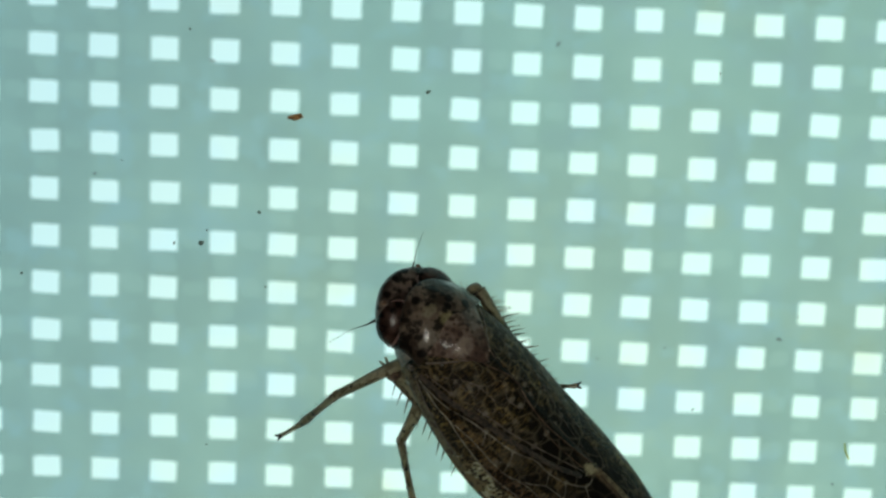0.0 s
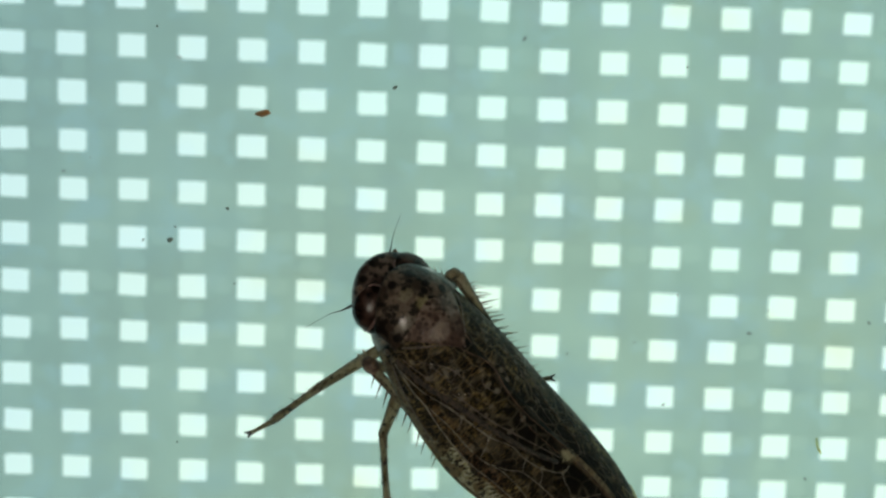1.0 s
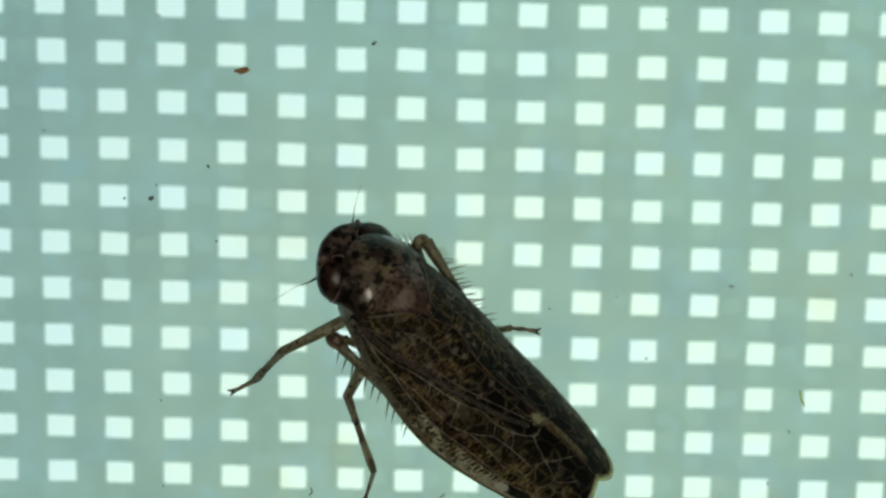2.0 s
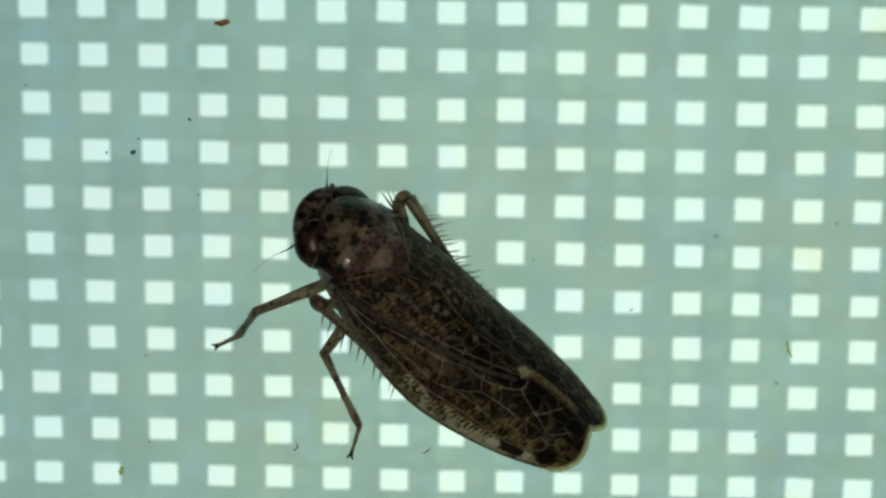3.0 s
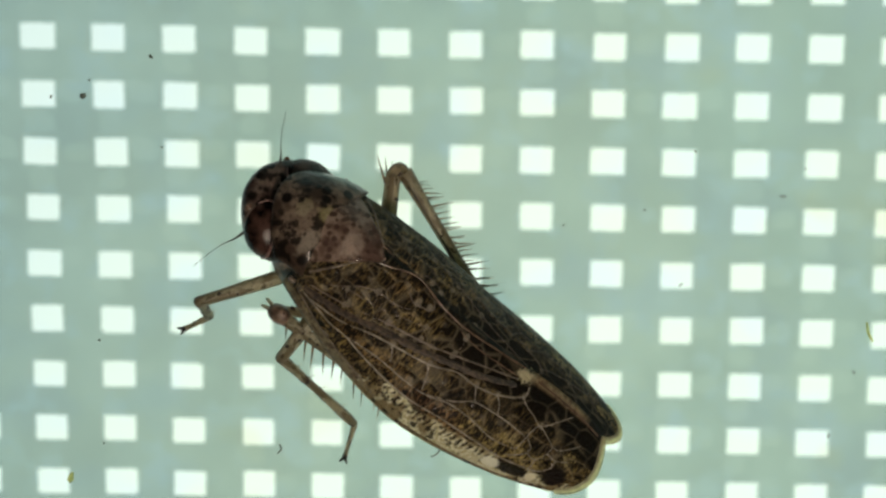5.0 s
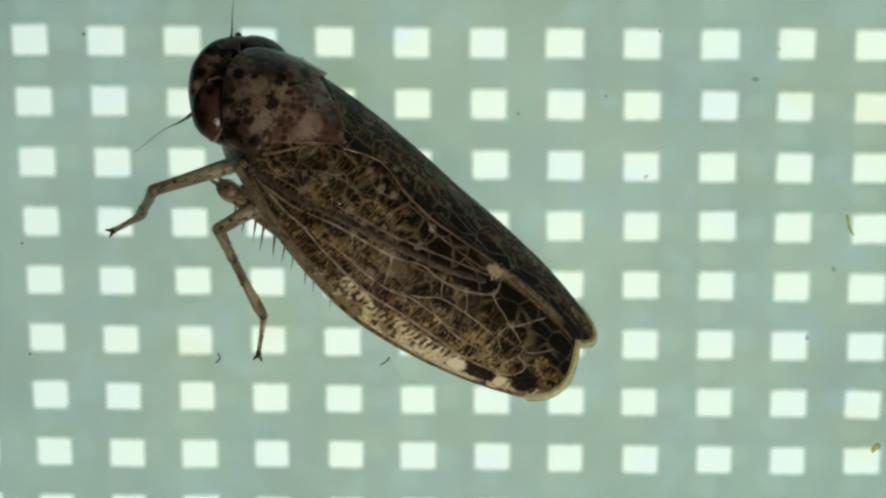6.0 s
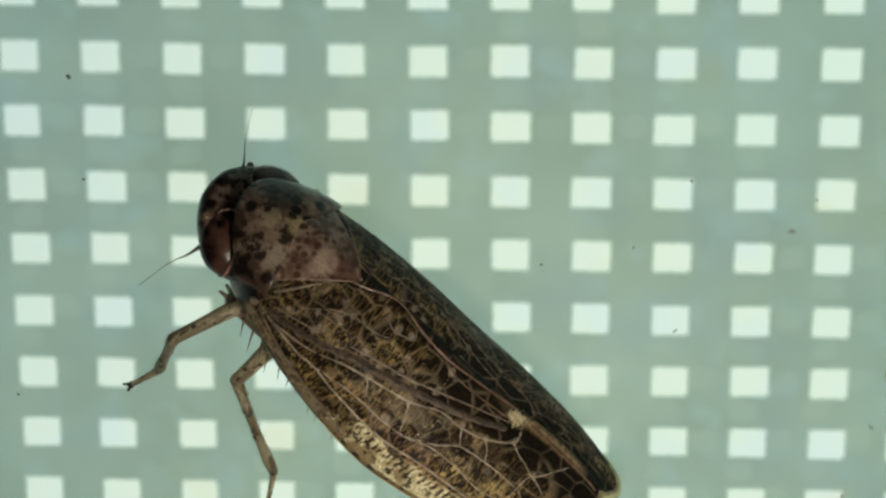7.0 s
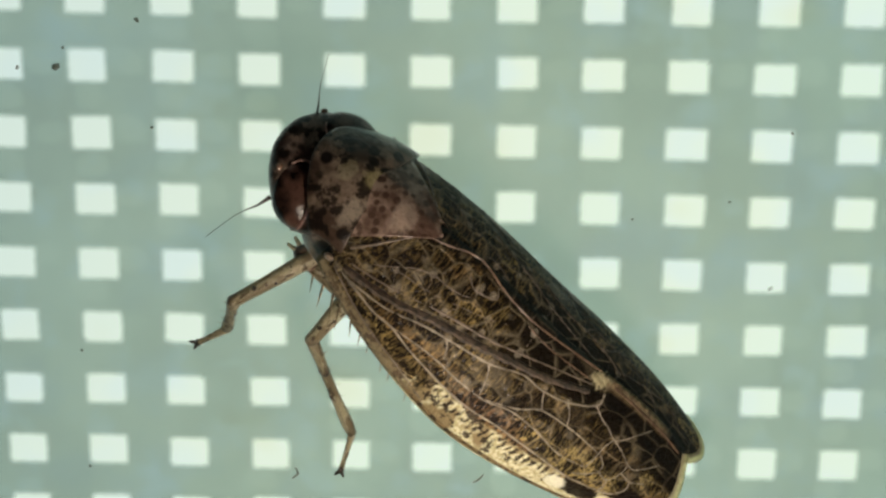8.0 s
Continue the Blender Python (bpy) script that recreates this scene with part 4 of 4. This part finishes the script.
def femur(length, r0, r1, spurs=0):
    pts = [(length * k / 8, 0, 0.02 * math.sin(math.pi * k / 8)) for k in range(9)]
    radii = [r0 * (0.55 + 0.45 * math.sin(math.pi * min(1, 0.15 + k / 10))) * (1 - k / 8) + r1 * k / 8 for k in range(9)]
    bm = tube(pts, radii, 10)
    bmesh.ops.create_uvsphere(bm, u_segments=12, v_segments=8, radius=r1 * 1.02, matrix=pose(length, 0, 0))
    ob = part("femur", bm, LEG, hopper, "straw-coloured speckled upper leg")
    for k in range(4):
        p = Vector((length * (0.30 + 0.17 * k), r0 * 0.3 * (-1) ** k, r0 * 0.72))
        part("speck", tube([p - Vector((0.03, 0, 0)), p, p + Vector((0.03, 0, 0))], [0.004, r0 * 0.28, 0.004], 6), CLAW, ob)
    for k in range(spurs):
        spine(ob, (length - r1 * 0.3, r1 * (1.0 - k * 0.35), r1 * 0.3), (0.9, 0.26 - 0.20 * k, -0.60), 0.38 - 0.04 * k)
    return ob


def tibia(ankle, length, r, spines, seed=1):
    """Shin to the ankle, then a foot of two joints to x = length, and two claws; spines: rows of (count, turn, length)."""
    rnd = random.Random(seed)
    end, f = Vector(ankle), Vector((length, 0, 0))

    def along(w):
        return end * w

    swell = [1.3, 1.15, 1, 0.95, 0.92, 0.9, 0.92, 1.05, 1.2]
    ob = part("tibia", tube([along(k / 8) for k in range(9)], [r * v for v in swell], 9), LEG, hopper, "thin straw-coloured shin with dark specks")
    for k in range(7):  # dark specks along the shin
        p = along(0.06 + 0.13 * k) + Vector((0, r * rnd.uniform(-0.5, 0.5), r * 0.62))
        d = end.normalized() * 0.02
        part("speck", tube([p - d, p, p + d], [0.004, r * 0.45, 0.004], 6), CLAW, ob)
    d = (f - end).normalized()
    mid = end.lerp(f, 0.5) + Vector((0, 0.012, 0.012))
    line = spline([end - d * 0.02, end.lerp(f, 0.25), mid, end.lerp(f, 0.8), f], 3)
    n = len(line) - 1
    part("tarsus", tube(line, [r * (0.74 - 0.14 * math.sin(4 * math.pi * k / n)) for k in range(n + 1)], 7), LEG_DARK, ob, "brown jointed foot")
    across = d.cross(Vector((0, 0, 1))).normalized()
    for w in (-1, 1):
        tip = f + d * 0.085 + across * 0.05 * w - Vector((0, 0, 0.01))
        part("claw", tube(spline([f - d * 0.01, f + d * 0.05 + across * 0.038 * w, tip], 3), [0.026, 0.024, 0.022, 0.018, 0.014, 0.009, 0.005], 6), CLAW, ob)
    for count, turn, long in spines:
        for k in range(count):
            w = 0.08 + 0.88 * (k + 0.5 * rnd.random()) / count
            a = math.radians(turn + rnd.uniform(-12, 12))
            out = Vector((0.40 + 0.2 * rnd.random(), math.cos(a), math.sin(a)))
            spine(ob, along(w) + Vector((0, r * 0.8 * math.cos(a), r * 0.8 * math.sin(a))), out, long * (0.75 + 0.5 * rnd.random()))
    return ob


def shin(length, r, spines, bend=0.0, seed=1):
    """A shin along x, with dark patches and rows of spines: (count, turn, length)."""
    rnd = random.Random(seed)

    def along(w):
        return Vector((length * w, bend * math.sin(math.pi * w), 0))

    swell = [1.25, 1.2, 1.05, 0.98, 0.94, 0.92, 0.94, 1.02, 1.15, 1.2, 0.9]
    ob = part("tibia", tube([along(k / 10) for k in range(11)], [r * v for v in swell], 10), LEG, hopper, "thin straw-coloured shin with dark patches")
    for w in (0.03, 0.10, 0.30, 0.36, 0.52, 0.58, 0.76, 0.84, 0.93):
        p, a = along(w + rnd.uniform(-0.02, 0.02)), rnd.uniform(0, 2 * math.pi)
        out = Vector((0, math.cos(a), math.sin(a)))
        d = Vector((rnd.uniform(0.02, 0.05), 0, 0))
        part("patch", tube([p + out * r * 0.42 - d, p + out * r * 0.5 - d * 0.5, p + out * r * 0.5 + d * 0.5, p + out * r * 0.42 + d], [0.006, r * 0.66, r * 0.66, 0.006], 8), CLAW, ob)
    for count, turn, long in spines:
        for k in range(count):
            w = 0.10 + 0.86 * (k + 0.5 * rnd.random()) / count
            a = math.radians(turn + rnd.uniform(-14, 14))
            out = Vector((0.45 + 0.25 * rnd.random(), math.cos(a), math.sin(a)))
            spine(ob, along(w) + Vector((0, r * 0.8 * math.cos(a), r * 0.8 * math.sin(a))), out, long * (0.75 + 0.5 * rnd.random()))
    return ob


def foot(length, r):
    """A jointed foot along x with two claws."""
    pts = [(length * k / 12, 0, 0.02 * math.sin(math.pi * k / 12)) for k in range(13)]
    radii = [r * v for v in (0.8, 0.95, 0.8, 0.72, 0.82, 0.62, 0.72, 0.66, 0.58, 0.66, 0.62, 0.75, 0.7)]
    ob = part("tarsus", tube(pts, radii, 8), LEG, hopper, "straw-coloured jointed foot")
    part("tip_joint", tube([(length * 0.90, 0, 0.008), (length * 0.96, 0, 0.006), (length * 1.02, 0, 0)], [r * 0.7, r * 0.85, r * 0.5], 8), CLAW, ob, "dark last joint")
    for w in (-1, 1):
        line = spline([(length * 0.99, 0, 0), (length + 0.045, 0.034 * w, -0.004), (length + 0.085, 0.052 * w, -0.015)], 3)
        part("claw", tube(line, [0.024, 0.024, 0.022, 0.019, 0.015, 0.010, 0.005], 6), CLAW, ob)
    return ob


fore_l = (femur(1.30, 0.108, 0.072), shin(1.05, 0.058, [(5, 80, 0.10), (5, 150, 0.09), (4, 20, 0.08)], seed=2), foot(0.40, 0.052))
fore_r = (femur(1.12, 0.085, 0.062), tibia((0.42, 0.05, 0.0), 0.86, 0.048, [(4, 80, 0.09)], seed=3))
mid_l = (femur(0.95, 0.122, 0.076), shin(1.45, 0.056, [(7, 15, 0.10), (6, 165, 0.10), (5, 85, 0.09)], 0.03, 4), foot(0.50, 0.044))
mid_r = (femur(0.80, 0.10, 0.066), tibia((0.58, 0.05, -0.02), 0.95, 0.048, [(5, 60, 0.10)], seed=5))
hind_l = (femur(1.15, 0.11, 0.058), tibia((1.90, 0.0, 0.0), 2.20, 0.075, [(11, 178, 0.27), (9, 120, 0.20), (9, 60, 0.15)], seed=6))
hind_r = (femur(1.15, 0.14, 0.100, 4), tibia((2.10, 0.0, 0.0), 2.62, 0.080, [(15, 5, 0.26), (14, 38, 0.22), (9, 90, 0.14)], seed=7))
# the arched knee of the hind leg, and a dark line along the shin's inner side
arch = spline([(-0.03, -0.18, -0.05), (-0.085, -0.14, 0.0), (-0.095, -0.07, 0.02), (-0.055, -0.01, 0.01), (0.07, 0.0, 0.0)], 4)
part("knee_joint", tube(arch, [0.066 + 0.012 * math.sin(math.pi * k / (len(arch) - 1)) for k in range(len(arch))], 9), LEG_DARK, hind_r[1], "rounded brown knee")
part("joint_fold", tube([(-0.03, -0.135, 0.045), (-0.045, -0.10, 0.055), (-0.02, -0.07, 0.045)], [0.018, 0.036, 0.018], 7), CLAW, hind_r[1], "dark fold of the knee")
# the swollen knee of the other hind leg, with a dark pit and a row of dark dots along its shin
bm = bmesh.new()
bmesh.ops.create_uvsphere(bm, u_segments=20, v_segments=14, radius=1, matrix=Matrix.Translation((0.05, 0.0, 0.02)) @ Matrix.Diagonal((0.165, 0.125, 0.12, 1)))
part("knee_joint", bm, HIP, hind_l[1], "swollen reddish-brown knee")
part("joint_fold", tube([(0.06, -0.02, 0.105), (0.09, 0.0, 0.115), (0.12, 0.015, 0.105)], [0.012, 0.032, 0.012], 7), CLAW, hind_l[1], "dark pit in the knee")
for k in range(13):
    at = Vector((0.20 + 0.115 * k, -0.035, 0.058))
    part("dot", tube([at - Vector((0.022, 0, 0)), at, at + Vector((0.022, 0, 0))], [0.006, 0.020, 0.006], 6), CLAW, hind_l[1])
for y, z in ((0.035, 0.04), (-0.03, 0.02)):
    part("knee_spur", tube([(0.06, 0, 0), (-0.06, y * 0.6, z), (-0.20, y * 1.6, z * 1.5)], [0.045, 0.036, 0.016], 8), KNEE, hind_l[1], "thin pale spur at the knee")
part("shin_line", tube([(0.06 + 0.2 * k, -0.068, 0.05) for k in range(10)], [0.012] * 10, 6), CLAW, hind_r[1], "thin dark line")



# ---- an added fill lamp, never in view, moving with the camera (its space is the camera's) ----
def fill_lamp():
    ob = tagged(new("fill_lamp"), "added fill lamp, unseen, that follows the camera", "lamp")
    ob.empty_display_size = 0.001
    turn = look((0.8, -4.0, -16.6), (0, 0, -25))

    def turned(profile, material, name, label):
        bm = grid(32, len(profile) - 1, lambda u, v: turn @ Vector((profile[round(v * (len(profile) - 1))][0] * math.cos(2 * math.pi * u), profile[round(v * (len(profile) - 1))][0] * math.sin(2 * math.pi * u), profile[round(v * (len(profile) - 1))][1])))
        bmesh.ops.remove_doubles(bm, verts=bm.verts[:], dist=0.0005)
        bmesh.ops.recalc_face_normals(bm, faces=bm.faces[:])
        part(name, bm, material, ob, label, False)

    turned([(0.0, 2.6), (0.9, 2.6), (1.1, 2.4), (1.35, 0.6), (1.35, -0.25), (1.2, -0.25), (1.15, 0.05), (0.0, 0.05)], HOUSING, "housing", "black plastic housing of the added fill lamp")
    turned([(0.0, 0.0), (0.95, 0.0), (1.0, -0.05), (0.8, -0.14), (0.4, -0.2), (0.0, -0.22)], GLOW, "lens", "glowing white lens of the added fill lamp")
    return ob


fill_light = fill_lamp()

# ---- dirt on the sheet ----
def speck(name, x, y, long, wide, turn, material, label, seed):
    rnd = random.Random(seed)
    bm = bmesh.new()
    bmesh.ops.create_icosphere(bm, subdivisions=3, radius=1)
    off = Vector((rnd.uniform(-9, 9), rnd.uniform(-9, 9), rnd.uniform(-9, 9)))
    for v in bm.verts:
        v.co *= 1 + 0.55 * noise.noise(v.co * 1.6 + off) + 0.2 * noise.noise(v.co * 4 + off)
    bm.transform(Matrix.Diagonal((long, wide, min(long, wide) * 0.7, 1)))
    low = min(v.co.z for v in bm.verts)
    bm.transform(Matrix.Translation((0, 0, -low - 0.004)))
    ob = part(name, bm, material)
    ob.matrix_basis = pose(x * MM, y * MM, 0, 0, 0, turn)
    return tagged(ob, label, "dirt", "dirt on the sheet")


def fibre(points, r, material, label):
    pts = spline([(x, y, 0.012) for x, y in points], 6)
    ob = part("fibre", tube(pts, [r * (0.5 + 0.5 * math.sin(math.pi * (0.1 + 0.8 * k / (len(pts) - 1)))) for k in range(len(pts))], 6), material)
    return tagged(ob, label, "fibre", "dirt on the sheet")


def dirt():
    speck("dirt_crumb", -3.02, 4.49, 0.105, 0.045, 12, DIRT, "reddish brown crumb of dirt on the sheet", 1)
    for k, (x, y, a, b, turn) in enumerate([(-4.38, 2.51, 0.055, 0.042, 30), (-4.30, 2.71, 0.022, 0.02, 0), (-3.52, 3.02, 0.04, 0.027, -40),
                                            (-1.05, 4.95, 0.05, 0.03, 40), (-3.39, 1.87, 0.022, 0.018, 0), (-4.79, 2.49, 0.03, 0.02, 70), (-7.09, 1.92, 0.03, 0.02, 50),
                                            (3.36, 1.945, 0.03, 0.018, -50), (1.72, 0.965, 0.025, 0.02, 0), (2.745, 1.18, 0.028, 0.018, 20), (-4.62, 5.73, 0.03, 0.025, 60),
                                            (-4.19, -2.04, 0.028, 0.02, 80), (-4.23, -0.66, 0.028, 0.02, 0), (-5.6, 3.72, 0.02, 0.016, 0), (3.3, 5.42, 0.028, 0.02, 30)]):
        size = 0.75 if k < 7 else 0.58
        speck("dust_speck", x, y, a * size, b * size, turn, SOOT, "tiny dark speck of dust on the sheet", 10 + k)
    for k, (x, y, a) in enumerate([(4.49, 1.39, 0.04), (3.24, 0.22, 0.03), (5.22, -1.73, 0.035), (5.5, -0.88, 0.03), (-4.28, 5.28, 0.045), (-6.0, 3.5, 0.03), (0.85, 5.75, 0.04), (4.75, 1.75, 0.02), (6.3, 1.62, 0.03)]):
        speck("pale_speck", x, y, a, a * 0.6, 40 * k, CRUMB, "tiny pale glinting grain on the sheet", 40 + k)
    for k, (x, y, a, turn) in enumerate([(-4.63, -2.51, 0.07, 70), (-5.97, -3.05, 0.10, 20), (6.11, -3.10, 0.07, 40)]):
        speck("ochre_speck", x, y, a, a * 0.5, turn, OCHRE, "yellowish grain of dirt on the sheet", 60 + k)
    fibre([(5.63, -0.22), (5.66, -0.36), (5.72, -0.47)], 0.018, OCHRE, "short yellowish fibre at the edge of a hole")
    fibre([(0.08, -2.13), (0.14, -2.10), (0.20, -2.03)], 0.010, SOOT, "short dark fibre on the sheet")
    fibre([(-1.90, -2.00), (-1.87, -2.07), (-1.93, -2.13)], 0.012, SOOT, "short dark curled fibre on the sheet")


dirt()

# ---- how the leafhopper sways and steps ----
STANCE = [
    (0, 0.277, 0.311, 0.801, 134.1, 0.8, 31.0),
    (0.5, 0.376, 0.502, 0.801, 132.5, 0.6, 31.3),
    (1, 0.391, 0.456, 0.801, 133.5, 0.4, 31.3),
    (1.5, 0.212, 0.336, 0.801, 133.6, 0.6, 32.1),
    (3, 0.232, 0.143, 0.801, 138.4, 0.5, 32.0),
    (3.5, 0.226, 0.123, 0.801, 137.9, 0.3, 32.2),
    (4, -0.024, 0.008, 0.801, 139.9, -0.1, 33.0),
    (4.2, -0.185, -0.065, 0.801, 140.3, -0.4, 33.3),
    (5.5, -0.095, -0.150, 0.797, 139.2, -1.6, 35.0),
    (5.7, -0.020, -0.115, 0.797, 138.8, -1.6, 35.6),
    (6, 0.060, -0.070, 0.797, 138.3, -1.6, 37.4),
    (6.5, 0.080, 0.166, 0.799, 136.6, 0.3, 41.4),
    (7, 0.054, 0.149, 0.799, 137.6, 1.1, 41.0),
    (7.5, -0.013, 0.183, 0.799, 136.7, 2.0, 40.7),
    (8, -0.027, 0.187, 0.798, 137.3, 1.3, 40.4),
]


def stance(t):
    """The body's pose in millimetres at t."""
    x, y, z, yaw, pitch, roll = curve(t, STANCE)
    return Matrix.Translation((x, y, z)) @ Euler((radians(roll), radians(pitch), radians(yaw))).to_matrix().to_4x4()


def aim(start, end, up):
    """A pose at start whose x runs to end, with z towards up."""
    x = (Vector(end) - Vector(start)).normalized()
    y = Vector(up).cross(x).normalized()
    z = x.cross(y)
    m = Matrix((x, y, z)).transposed().to_4x4()
    m.translation = Vector(start)
    return m


def knee(hip, foot, a, b, lean):
    """Where the knee lies between hip and foot, bent towards lean."""
    d = foot - hip
    r = min(d.length, (a + b) * 0.999)
    r = max(r, abs(a - b) * 1.001)
    d.normalize()
    along = (a * a - b * b + r * r) / (2 * r)
    high = math.sqrt(max(0.0, a * a - along * along))
    side = (Vector(lean) - Vector(lean).dot(d) * d).normalized()
    return hip + d * along + side * high


def small(m):
    m = m.copy()
    m.translation *= MM
    return m


def motions():
    times = [k * 0.1 for k in range(81)]
    # the added fill lamp keeps to the camera's way and brightens the insect as it nears
    walk(fill_light, [(t, pose(x * MM, y * MM, z * MM, rx, ry, rz)) for t, x, y, z, rx, ry, rz in WAY])
    walk(hopper, [(t, small(stance(t))) for t in times])
    # planted feet: (seconds, x, y, z), hips in the body's space, upper and lower length, bend of the knee
    steppers = [
        (fore_r, (1.50, -0.20, -0.50), 1.12, 0.86, (0.7, -0.7, 0.1), [(0, -0.55, 1.05, 0.02), (8, -0.75, 0.95, 0.02)]),
        (mid_r, (0.60, -0.30, -0.45), 0.80, 0.95, (-0.7, -0.7, 0.1), [(0, 1.43, 0.53, 0.03), (2.8, 1.47, 0.52, 0.03), (2.95, 1.05, -0.10, 0.03), (8, 0.95, -0.15, 0.03)]),
    ]
    for (upper, lower), hip, a, b, lean, feet in steppers:
        rows_u, rows_l = [], []
        for t in times:
            m = stance(t)
            h = m @ Vector(hip)
            f = Vector(curve(t, feet))
            k = knee(h, f, a, b, lean)
            back = m.inverted()
            rows_u.append((t, small(back @ aim(h, k, (0, 0, 1)))))
            rows_l.append((t, small(back @ aim(k, f, (0, 0, 1)))))
        walk(upper, rows_u)
        walk(lower, rows_l)
    # the two left legs that show: hip, shin, bend of the knee, reach of the upper leg, ankles and claws
    shown = [
        (fore_l, (1.45, 0.28, -0.50), 1.30, 1.05, (-0.45, 0.17, 0.87), [(0, 1.30), (0.5, 1.37), (1.5, 1.25), (3.5, 1.39), (5.5, 1.27), (6.5, 1.07), (7.5, 1.07), (8, 1.17)],
         [(0, -2.775, -0.24, 0.10), (3.5, -2.78, -0.30, 0.10), (6.2, -2.78, -0.30, 0.10), (6.3, -2.72, -0.31, 0.20), (6.4, -2.61, -0.31, 0.10), (8, -2.62, -0.34, 0.10)],
         [(0, -3.11, -0.475, 0.03), (6.2, -3.11, -0.485, 0.03), (6.3, -3.06, -0.50, 0.13), (6.4, -2.96, -0.52, 0.03), (8, -2.965, -0.54, 0.03)]),
        (mid_l, (0.95, 0.40, -0.55), 0.95, 1.45, (-0.95, -0.05, 0.35), [(0, 0.97), (0.5, 1.11), (1.5, 0.98), (3, 0.90), (3.5, 0.89), (5.5, 0.845), (5.7, 0.78), (8, 0.765)],
         [(0, -0.93, -1.69, 0.10), (5.5, -0.925, -1.68, 0.10), (5.6, -1.10, -1.58, 0.20), (5.7, -1.30, -1.53, 0.10), (8, -1.26, -1.54, 0.10)],
         [(0, -1.06, -2.16, 0.03), (5.5, -1.055, -2.15, 0.03), (5.6, -1.22, -2.07, 0.14), (5.7, -1.39, -2.07, 0.03), (8, -1.40, -2.05, 0.03)]),
    ]
    for (upper, lower, end), hip, long, b, lean, reach, ankles, claws in shown:
        rows_u, rows_l, rows_f = [], [], []
        for t in times:
            m = stance(t)
            back = m.inverted()
            h, a = m @ Vector(hip), Vector(curve(t, ankles))
            k = knee(h, a, curve(t, reach)[0], b, lean)
            a = k + (a - k).normalized() * b
            rows_u.append((t, small(back @ aim(k + (h - k).normalized() * long, k, (0, 0, 1)))))
            rows_l.append((t, small(back @ aim(k, a, (0, 1, 0.2)))))
            rows_f.append((t, small(back @ aim(a, curve(t, claws), (0, 0, 1)))))
        walk(upper, rows_u)
        walk(lower, rows_l)
        walk(end, rows_f)
    # hind legs folded along the body: knees and heels in the body's space
    folded = [
        (hind_l, (0.55, 0.35, -0.45), [(0, 1.54, 0.64, -0.71), (0.5, 1.46, 0.61, -0.70), (1.5, 1.45, 0.78, -0.72), (3.5, 1.47, 0.73, -0.74), (4, 1.34, 0.83, -0.76), (4.2, 1.27, 0.91, -0.76), (5.5, 1.38, 0.71, -0.80), (6, 1.44, 0.64, -0.80), (6.5, 1.58, 0.50, -0.66), (8, 1.60, 0.50, -0.66)],
         [(0, -0.55, 0.80, -0.55), (4, -0.60, 0.82, -0.55), (6.5, -0.35, 0.66, -0.58), (8, -0.35, 0.66, -0.58)]),
        (hind_r, (0.75, -0.60, -0.45), [(0, 1.56, -0.93, 0.20), (1.5, 1.54, -0.98, 0.20), (3, 1.50, -1.14, 0.20), (3.5, 1.50, -1.16, 0.20), (4, 1.34, -1.26, 0.20), (4.2, 1.27, -1.30, 0.20), (5.5, 1.27, -1.36, 0.20), (5.6, 1.40, -1.10, 0.16), (5.7, 1.60, -0.72, 0.06), (6.5, 1.52, -0.62, 0.02), (8, 1.50, -0.60, 0.02)],
         [(0, -0.56, -0.80, -0.30), (1.5, -0.60, -0.80, -0.30), (3, -0.58, -0.78, -0.34), (3.5, -0.58, -0.80, -0.34), (4.2, -0.74, -0.86, -0.44), (5.5, -0.76, -0.90, -0.30), (5.7, -0.66, -0.66, -0.48), (6.5, -0.66, -0.50, -0.48), (8, -0.66, -0.50, -0.48)]),
    ]
    for (upper, lower), hip, knees, heels in folded:
        rows_u, rows_l = [], []
        for t in times:
            k = Vector(curve(t, knees))
            e = k + (Vector((0.05, 0.17, -0.05)) if hip[1] < 0 else Vector((0.02, -0.05, -0.06)))  # the broad end of the upper leg lies beside the shin
            h = e + (Vector(hip) - e).normalized() * 1.15
            rows_u.append((t, small(aim(h, e, (0, 0, 1)))))
            rows_l.append((t, small(aim(k, curve(t, heels), (0, 0, 1)))))
        walk(upper, rows_u)
        walk(lower, rows_l)


motions()
